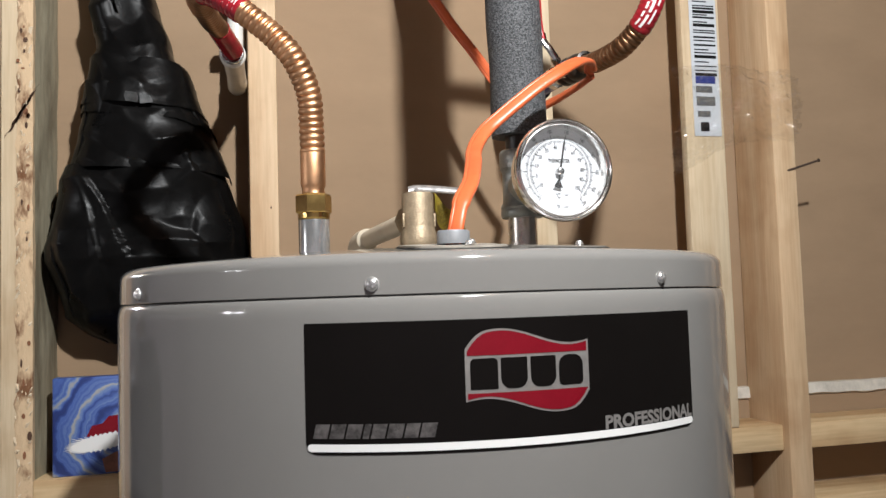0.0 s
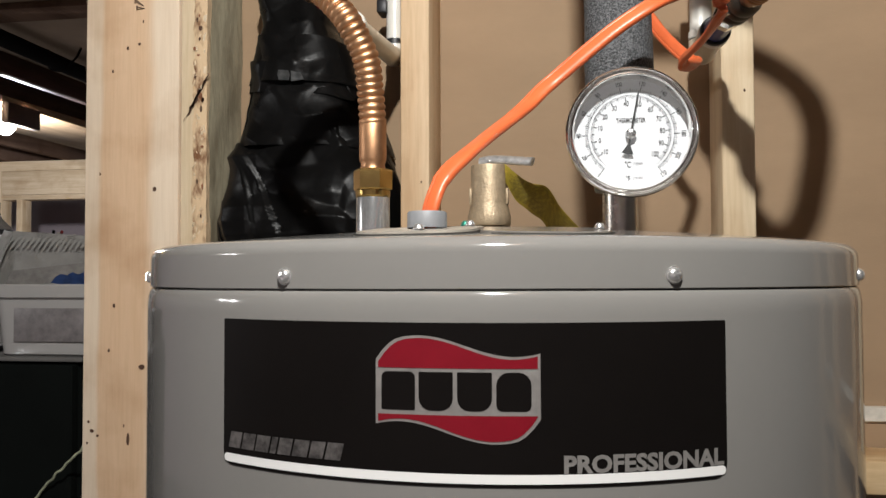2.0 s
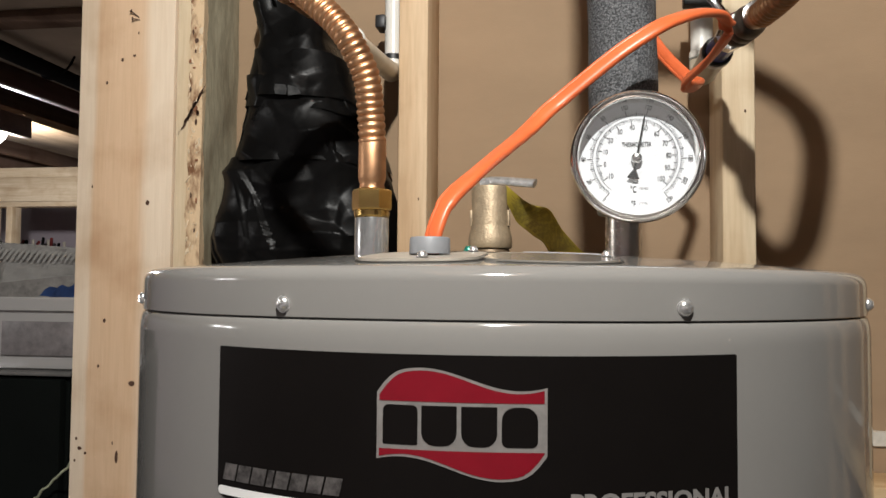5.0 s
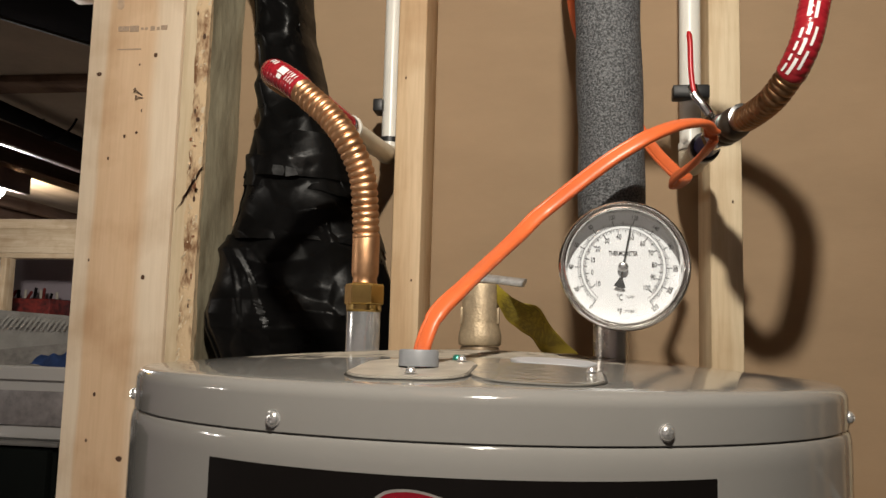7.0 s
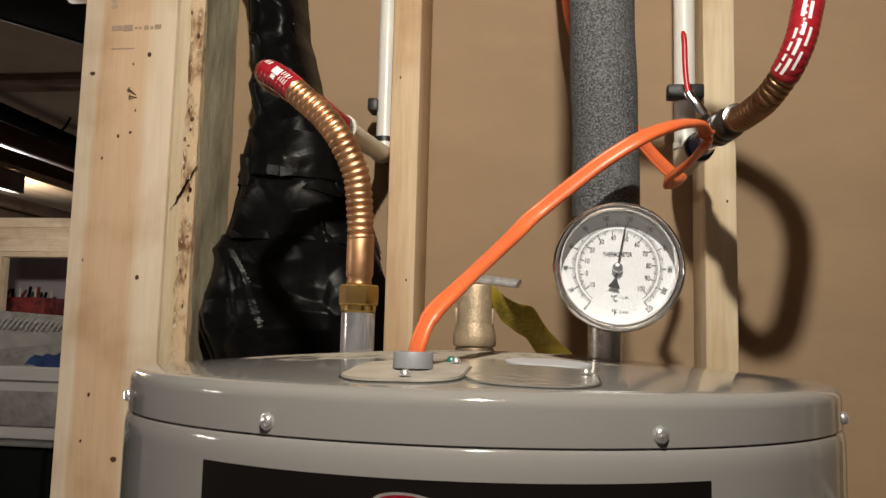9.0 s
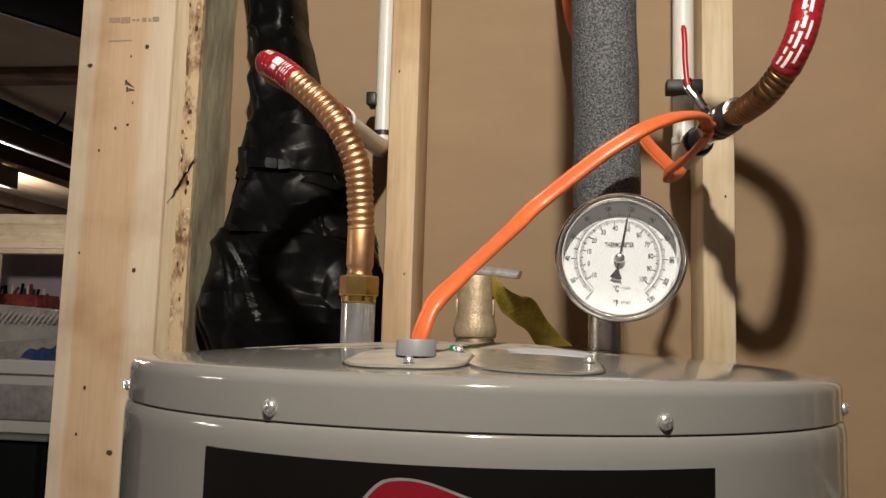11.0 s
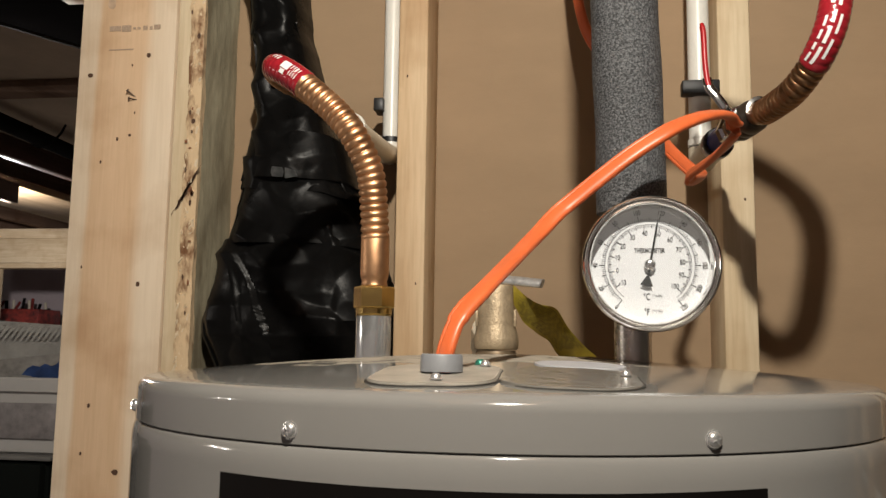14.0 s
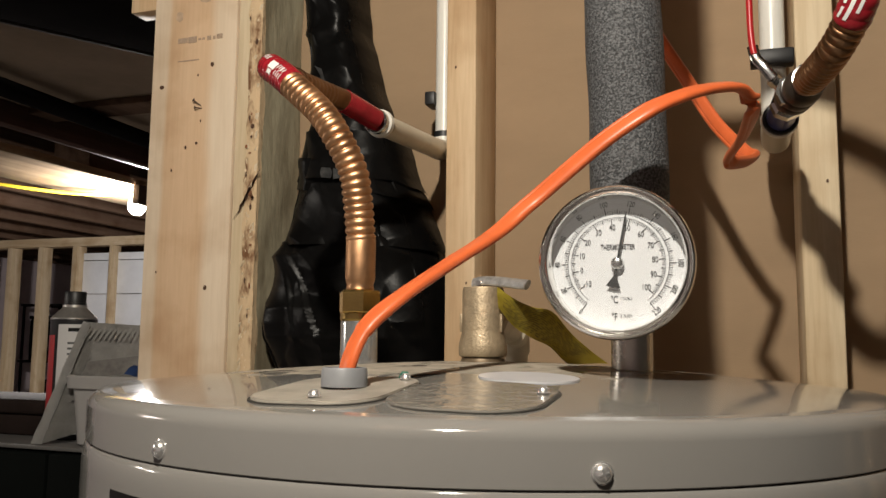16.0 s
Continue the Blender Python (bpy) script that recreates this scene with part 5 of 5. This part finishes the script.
for r0, r1 in zip(rows, rows[1:]):
    for k in range(59):
        b.faces.new((r0[k], r0[k + 1], r1[k + 1], r1[k]))
bag = thing("plastic_bag", "crumpled clear plastic bag stapled to a stud", "bag")
part("film", b, BAG, bag).visible_shadow = False

# ---- open basement beyond the end of the wall ----
def bulb(place, top, name="ceiling_lamp"):
    ob = thing(name, "bare white light bulb in a porcelain socket", "lamp", group="bare bulbs")
    p = Vector(place)
    m = Matrix.Translation(p)
    g = part("bulb", lathe([(0, -0.034), (0.016, -0.030), (0.029, -0.014), (0.032, 0.002), (0.028, 0.018), (0.019, 0.034), (0.015, 0.05), (0, 0.05)], 28, m), glowing("bulb_glow", (1.0, 0.93, 0.82), 30.0), ob)
    g.visible_shadow = False
    part("socket", lathe([(0, 0.05), (0.022, 0.05), (0.026, 0.053), (0.034, min(0.070, top - p.z - 0.002)), (0.056, min(0.080, top - p.z - 0.001)), (0.060, top - p.z), (0, top - p.z)], 28, m), material("porcelain", (0.10, 0.09, 0.085), 0.4), ob)
    return ob


bulb(LAMP, 2.46)
bulb(FAR_LAMP, 2.0575)
for place in SIDE_LAMPS:
    bulb(place, 2.215)
plank = thing("lamp_board", "pale plank nailed under the joists for a lamp", "plank")
part("board", box(-2.13, -1.795, 0.45, 3.3, 2.058, 2.085, 0.003), wood("plank_wood", (0.24, 0.17, 0.10), (0.16, 0.11, 0.06), "y"), plank)
for y in (0.6, 1.6, 2.9):
    part("packer", box(-2.0, -1.85, y, y + 0.2, 2.0855, 2.2145), JOIST, plank)
part("lamp_box", box(-1.786, -1.758, 1.742, 1.905, 1.990, 2.0575, 0.003), material("brown_bakelite", (0.05, 0.028, 0.018), 0.6, noise_scale=40, vary=0.3), plank, "dark brown junction box")
cab = thing("lamp_cable", "yellow electric cable stapled along the plank", "cable")
yc, _ = spline([(-1.855, 1.845, 2.050), (-1.92, 1.81, 2.040), (-2.03, 1.71, 2.034), (-2.16, 1.56, 2.042), (-2.36, 1.40, 2.07), (-2.7, 1.25, 2.13), (-3.0, 1.1, 2.2), (-3.3, 1.1, 2.214)], 60)
part("sheath", tube(yc, 0.006, 10), material("yellow_sheath", (0.62, 0.45, 0.03), 0.4), cab)

soffit = thing("soffit_panel", "dim brown board boxed in under the joists", "soffit")
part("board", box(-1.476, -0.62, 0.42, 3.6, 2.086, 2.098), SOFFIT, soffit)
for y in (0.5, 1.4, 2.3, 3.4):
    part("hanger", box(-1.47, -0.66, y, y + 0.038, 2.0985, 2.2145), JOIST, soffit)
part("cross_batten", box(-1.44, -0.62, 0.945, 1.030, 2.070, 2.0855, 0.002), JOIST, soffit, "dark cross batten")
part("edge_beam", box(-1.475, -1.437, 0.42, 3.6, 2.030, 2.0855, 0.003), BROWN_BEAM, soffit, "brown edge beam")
duct = thing("air_duct", "black painted sheet-metal duct crossing overhead", "duct")
dm = Matrix.Translation((-0.905, 0.483, 0)) @ pose(0, 0, 0, 0, 0, -32)
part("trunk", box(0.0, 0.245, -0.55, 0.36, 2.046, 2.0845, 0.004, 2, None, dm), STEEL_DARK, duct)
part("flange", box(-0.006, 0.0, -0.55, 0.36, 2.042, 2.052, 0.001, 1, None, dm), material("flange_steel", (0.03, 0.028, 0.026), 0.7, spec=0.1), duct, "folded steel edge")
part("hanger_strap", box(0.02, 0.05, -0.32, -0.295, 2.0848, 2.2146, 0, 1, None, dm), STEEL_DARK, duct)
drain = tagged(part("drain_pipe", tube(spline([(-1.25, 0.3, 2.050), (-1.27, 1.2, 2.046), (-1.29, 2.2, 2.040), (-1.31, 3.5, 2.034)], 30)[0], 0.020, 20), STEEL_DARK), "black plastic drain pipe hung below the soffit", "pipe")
strap, _ = spline([(-1.215, 1.30, 2.0855), (-1.225, 1.29, 2.055), (-1.255, 1.28, 2.024), (-1.290, 1.28, 2.030), (-1.305, 1.29, 2.060), (-1.31, 1.30, 2.0855)], 30)
tagged(part("pipe_strap", tube(strap, 0.003, 8), STEEL_DARK), "thin black strap holding the drain pipe", "strap")

YF = 4.0
frame_wall = thing("stud_partition", "unfinished pine stud partition with header", "partition")
FARPINE = wood("far_pine", (0.62, 0.50, 0.34), (0.48, 0.36, 0.22))
FARPINE_X = wood("far_pine_flat", (0.62, 0.50, 0.34), (0.48, 0.36, 0.22), "x")
part("top_plate", box(-5.9, 0.5, YF, YF + 0.09, 2.155, 2.2145), FARPINE_X, frame_wall)
part("bottom_plate", box(-5.9, -3.45, YF, YF + 0.09, 0.0, 0.04), FARPINE_X, frame_wall)
for x0, x1 in ((-5.4, -5.36), (-5.08, -5.04), (-4.756, -4.711), (-4.475, -4.43), (-4.169, -4.126), (-3.853, -3.829), (-3.545, -3.50), (-3.40, -3.36), (-1.6, -1.56), (-1.2, -1.16)):
    part("stud", box(x0, x1, YF, YF + 0.09, 0.04, 2.155, 0.002), FARPINE, frame_wall)
part("header", box(-3.50, -1.56, YF - 0.004, YF + 0.06, 2.004, 2.154, 0.003), FARPINE_X, frame_wall)
part("sill", box(-3.50, -1.56, YF - 0.004, YF + 0.09, 1.972, 2.003, 0.003), FARPINE_X, frame_wall)
for k, (x0, x1) in enumerate(((-4.126, -3.853), (-3.829, -3.545))):
    for z0, z1 in ((1.20, 1.595), (1.60, 1.82), (1.825, 2.055), (2.06, 2.11)):
        part("insulation_board", box(x0 + 0.003, x1 - 0.003, YF + 0.06, YF + 0.085, z0, z1, 0.002), FOIL, frame_wall, "silvery foam insulation board")
rack = thing("wire_rack", "black wire shelf rack with dark boxes", "rack")
for x in (-5.6, -4.75):
    for y in (5.0, 5.4):
        part("post", rod((x, y, 0), (x, y, 1.80), 0.012, 10), STEEL_DARK, rack)
for z in (0.3, 0.8, 1.3, 1.78):
    part("shelf", box(-5.62, -4.73, 4.98, 5.42, z, z + 0.02), STEEL_DARK, rack)
for k, (x0, x1, z0, z1) in enumerate(((-5.55, -5.2, 1.321, 1.70), (-5.15, -4.82, 1.321, 1.62), (-5.5, -5.0, 0.821, 1.15))):
    crate = thing("storage_box", "dark cardboard storage box on the rack", "box", group="boxes on the rack")
    part("carton", box(x0, x1, 5.02, 5.38, z0, z1 - 0.03, 0.01), BIN, crate)
    part("lid", box(x0 - 0.006, x1 + 0.006, 5.015, 5.385, z1 - 0.029, z1, 0.006), BIN, crate)
bench = thing("workbench", "plain wooden workbench against the far wall", "bench")
part("top", box(-4.7, -1.9, 5.2, 5.9, 1.60, 1.64, 0.004), material("bench_top", (0.12, 0.085, 0.06), 0.6, noise_scale=9, vary=0.5), bench)
for x in (-4.6, -2.0):
    for y in (5.28, 5.82):
        part("leg", box(x - 0.04, x + 0.04, y - 0.04, y + 0.04, 0, 1.60, 0.004), FARPINE, bench)
REDBOX = material("red_tools", (0.30, 0.04, 0.03), 0.45, noise_scale=22, vary=0.9, dark=(0.05, 0.02, 0.02))
toy = thing("red_crate", "red crate of assorted small red and dark tools", "crate")
part("crate", box(-4.38, -3.94, 5.35, 5.65, 1.641, 1.78, 0.01), REDBOX, toy)
for k in range(9):
    x = -4.35 + k * 0.047
    part("tool", rod((x, 5.45 + 0.02 * (k % 3), 1.780), (x + random.uniform(-0.03, 0.03), 5.5, 1.82 + random.uniform(0, 0.06)), 0.012, 10), (REDBOX, STEEL_DARK, PVC_OLD)[k % 3], toy)

# ---- cabinet and clutter beside the end of the wall ----
cabinet = thing("storage_cabinet", "tall dark green-black cabinet with clutter on top", "cabinet")
part("body", box(-1.45, -0.672, 0.475, 0.69, 0.0, 1.3555, 0.004), BIN, cabinet)
part("top", box(-1.47, -0.664, 0.462, 0.70, 1.3560, 1.3625, 0.002), material("grey_shelf", (0.11, 0.105, 0.10), 0.6, noise_scale=12, vary=0.25), cabinet, "scuffed grey top")
part("door", box(-1.44, -0.845, 0.458, 0.4745, 0.05, 1.352, 0.003), BIN, cabinet)
part("door", box(-0.840, -0.676, 0.458, 0.4745, 0.05, 1.352, 0.003), BIN, cabinet)
tub = thing("storage_tub", "frosted clear plastic tub filled with odds and ends", "tub")
b = bmesh.new()
lev = [(1.3630, 0.000), (1.366, -0.004), (1.42, -0.008), (1.452, -0.011), (1.4525, -0.017), (1.470, -0.019), (1.4725, -0.017), (1.470, -0.0145), (1.4525, -0.0085), (1.40, -0.003), (1.372, 0.003)]
rings = []
for z, g in lev:
    rings.append([b.verts.new((x, y, z)) for x, y in outline(-0.812 + g, -0.612 - g, 0.482 + g, 0.655 - g, 0.022)])
for r0, r1 in zip(rings, rings[1:]):
    n = len(r0)
    for k in range(n):
        b.faces.new((r0[k], r0[(k + 1) % n], r1[(k + 1) % n], r1[k]))
b.faces.new(rings[0])
b.faces.new(rings[-1])
bmesh.ops.recalc_face_normals(b, faces=b.faces)
part("body", b, TUB, tub, "frosted plastic body")
part("label_window", box(-0.785, -0.640, 0.4725, 0.4745, 1.385, 1.440, 0.0008), material("misty_window", (0.17, 0.155, 0.155), 0.45, noise_scale=60, vary=0.4), tub)


def crumple(name, label, cat, x0, x1, y0, y1, z0, h, mat, seed):
    b = bmesh.new()
    n = 26
    rows = []
    for i in range(n):
        row = []
        for j in range(n):
            u, v = i / (n - 1), j / (n - 1)
            bump = (math.sin(math.pi * u) * math.sin(math.pi * v)) ** 0.4
            f = 0.75 + 0.5 * noise.noise(Vector((u * 3 + seed, v * 3, 1))) + 0.18 * noise.noise(Vector((u * 9, v * 9 + seed, 1)))
            row.append(b.verts.new((x0 + (x1 - x0) * u, y0 + (y1 - y0) * v, z0 + h * bump * f)))
        rows.append(row)
    for r0, r1 in zip(rows, rows[1:]):
        for k in range(n - 1):
            b.faces.new((r0[k], r1[k], r1[k + 1], r0[k + 1]))
    bmesh.ops.solidify(b, geom=b.faces[:], thickness=0.002)
    return tagged(part(name, b, mat), label, cat)


crumple("blue_cloth", "crumpled blue cloth lying in the tub", "cloth", -0.775, -0.625, 0.50, 0.64, 1.440, 0.075, BLUE_CLOTH, 3)
crumple("paper_sheet", "white paper lying over the tub's rim", "paper", -0.80, -0.635, 0.485, 0.60, 1.462, 0.016, NEWSPRINT, 8)

news = thing("newspaper", "folded grey newspaper leaning against the tub", "newspaper")


def ribbon(pa, pb, pc, pd, mat, parent, name, thick=0.003, bow=0.0, n=10):
    """A bowed quad from edge pa-pb to edge pd-pc."""
    b = bmesh.new()
    pa, pb, pc, pd = map(Vector, (pa, pb, pc, pd))
    nrm = (pb - pa).cross(pd - pa).normalized()
    rows = []
    for i in range(n + 1):
        u = i / n
        row = []
        for j in range(n + 1):
            v = j / n
            p = pa.lerp(pb, v).lerp(pd.lerp(pc, v), u) + nrm * (bow * math.sin(math.pi * u) + 0.0012 * math.sin(40 * v + 3 * u))
            row.append(b.verts.new(p))
        rows.append(row)
    for r0, r1 in zip(rows, rows[1:]):
        for k in range(n):
            b.faces.new((r0[k], r0[k + 1], r1[k + 1], r1[k]))
    bmesh.ops.solidify(b, geom=b.faces[:], thickness=thick)
    return part(name, b, mat, parent)


BL, TL, TR, BR = (-0.888, 0.470, 1.3635), (-0.818, 0.492, 1.558), (-0.640, 0.585, 1.545), (-0.725, 0.560, 1.372)
BL2 = (-0.868, 0.472, 1.3635)
ribbon(BL, TL, (-0.800, 0.489, 1.552), BL2, NEWSPRINT, news, "folded_edge", 0.004, 0.002)
back_sheet = ribbon(BL2, (-0.812, 0.495, 1.556), TR, (-0.66, 0.60, 1.44), material("grey_newsprint", (0.29, 0.28, 0.262), 0.8, noise_scale=30, vary=0.25), news, "back_page", 0.003, 0.006)


def on_page(u, v):
    a, c, d, e = Vector(BL2), Vector((-0.812, 0.495, 1.556)), Vector(TR), Vector((-0.66, 0.60, 1.44))
    return a.lerp(c, v).lerp(e.lerp(d, v), u) + Vector((-0.002, -0.009, 0.0))


for k in range(22):
    u = 0.05 + k * 0.038
    b = bmesh.new()
    b.faces.new([b.verts.new(on_page(*q)) for q in ((u, 0.86), (u + 0.018, 0.86), (u + 0.045, 0.95), (u + 0.027, 0.95))])
    part("headline_bar", b, material("news_ink", (0.22, 0.215, 0.20), 0.75) if k == 0 else bpy.data.materials["news_ink"], news)
b = bmesh.new()
b.faces.new([b.verts.new(on_page(*q)) for q in ((0.12, 0.32), (0.75, 0.42), (0.78, 0.70), (0.15, 0.66))])
part("photo_block", b, material("photo_grey", (0.16, 0.15, 0.14), 0.6, noise_scale=60, vary=0.5), news)
can = thing("spray_can", "black and white spray can with black cap and red stripe", "spray can")
cm = Matrix.Translation((-0.896, 0.556, 0))
part("body", lathe([(0, 1.3628), (0.0345, 1.3628), (0.0367, 1.366), (0.0367, 1.556), (0.0372, 1.558), (0.0372, 1.562), (0.0345, 1.564)], 40, cm), BLACK_RUBBER, can, "black can body")
part("shoulder", lathe([(0.0372, 1.5605), (0.0372, 1.5635), (0.030, 1.571), (0.022, 1.579), (0.0195, 1.582), (0.0195, 1.586), (0, 1.586)], 40, cm), TIN, can, "tin shoulder")
part("cap", lathe([(0.0182, 1.580), (0.0182, 1.590), (0.0172, 1.5905), (0.0176, 1.607), (0.0165, 1.609), (0.0, 1.609)], 32, cm), BLACK_RUBBER, can, "black plastic cap")


def around(a0, a1, z0, z1, r, mat, parent, name):
    b = bmesh.new()
    prev = None
    for k in range(9):
        a = radians(a0 + (a1 - a0) * k / 8)
        row = (b.verts.new((r * math.cos(a), r * math.sin(a), z0)), b.verts.new((r * math.cos(a), r * math.sin(a), z1)))
        if prev:
            b.faces.new((prev[0], row[0], row[1], prev[1]))
        prev = row
    bmesh.ops.transform(b, matrix=cm, verts=b.verts)
    return part(name, b, mat, parent)


around(-86, 20, 1.372, 1.553, 0.0370, material("can_white", (0.55, 0.54, 0.53), 0.35), can, "label")
around(216, 264, 1.368, 1.535, 0.0370, RED_GRIP, can, "stripe")
around(-60, -25, 1.541, 1.547, 0.0372, INK, can, "print_bar")
for k in range(9):
    around(-60, -18 - 6 * (k % 3), 1.520 - k * 0.009, 1.5235 - k * 0.009, 0.0372, GREY_INK, can, "print_bar")

tote = thing("storage_box", "dark brown lidded box on the cabinet", "box")
part("carton", box(-1.44, -0.945, 0.552, 0.695, 1.3628, 1.398, 0.006), material("brown_box", (0.020, 0.013, 0.011), 0.9, spec=0.1, noise_scale=10, vary=0.4), tote)
part("lid", box(-1.445, -0.940, 0.547, 0.698, 1.3985, 1.424, 0.007, 3), bpy.data.materials["brown_box"], tote)

cord, _ = spline([(-0.606, 0.405, 1.262), (-0.640, 0.418, 1.232), (-0.676, 0.43, 1.203), (-0.726, 0.45, 1.159), (-0.80, 0.452, 1.07), (-0.90, 0.452, 0.9)], 90)
twine = thing("twine", "pale green plastic twine tied to the post", "twine")
part("strand", tube([p + Vector((0.0012 * math.sin(i * 0.9), 0, 0.0012 * math.cos(i * 1.3))) for i, p in enumerate(cord)], 0.0018, 8), material("twine_green", (0.40, 0.42, 0.28), 0.6, noise_scale=120, vary=0.5), twine)
part("knot", lathe([(0, -0.006), (0.005, -0.003), (0.0055, 0.002), (0.003, 0.006), (0, 0.007)], 12, Matrix.Translation((-0.600, 0.405, 1.264))), bpy.data.materials["twine_green"], twine)
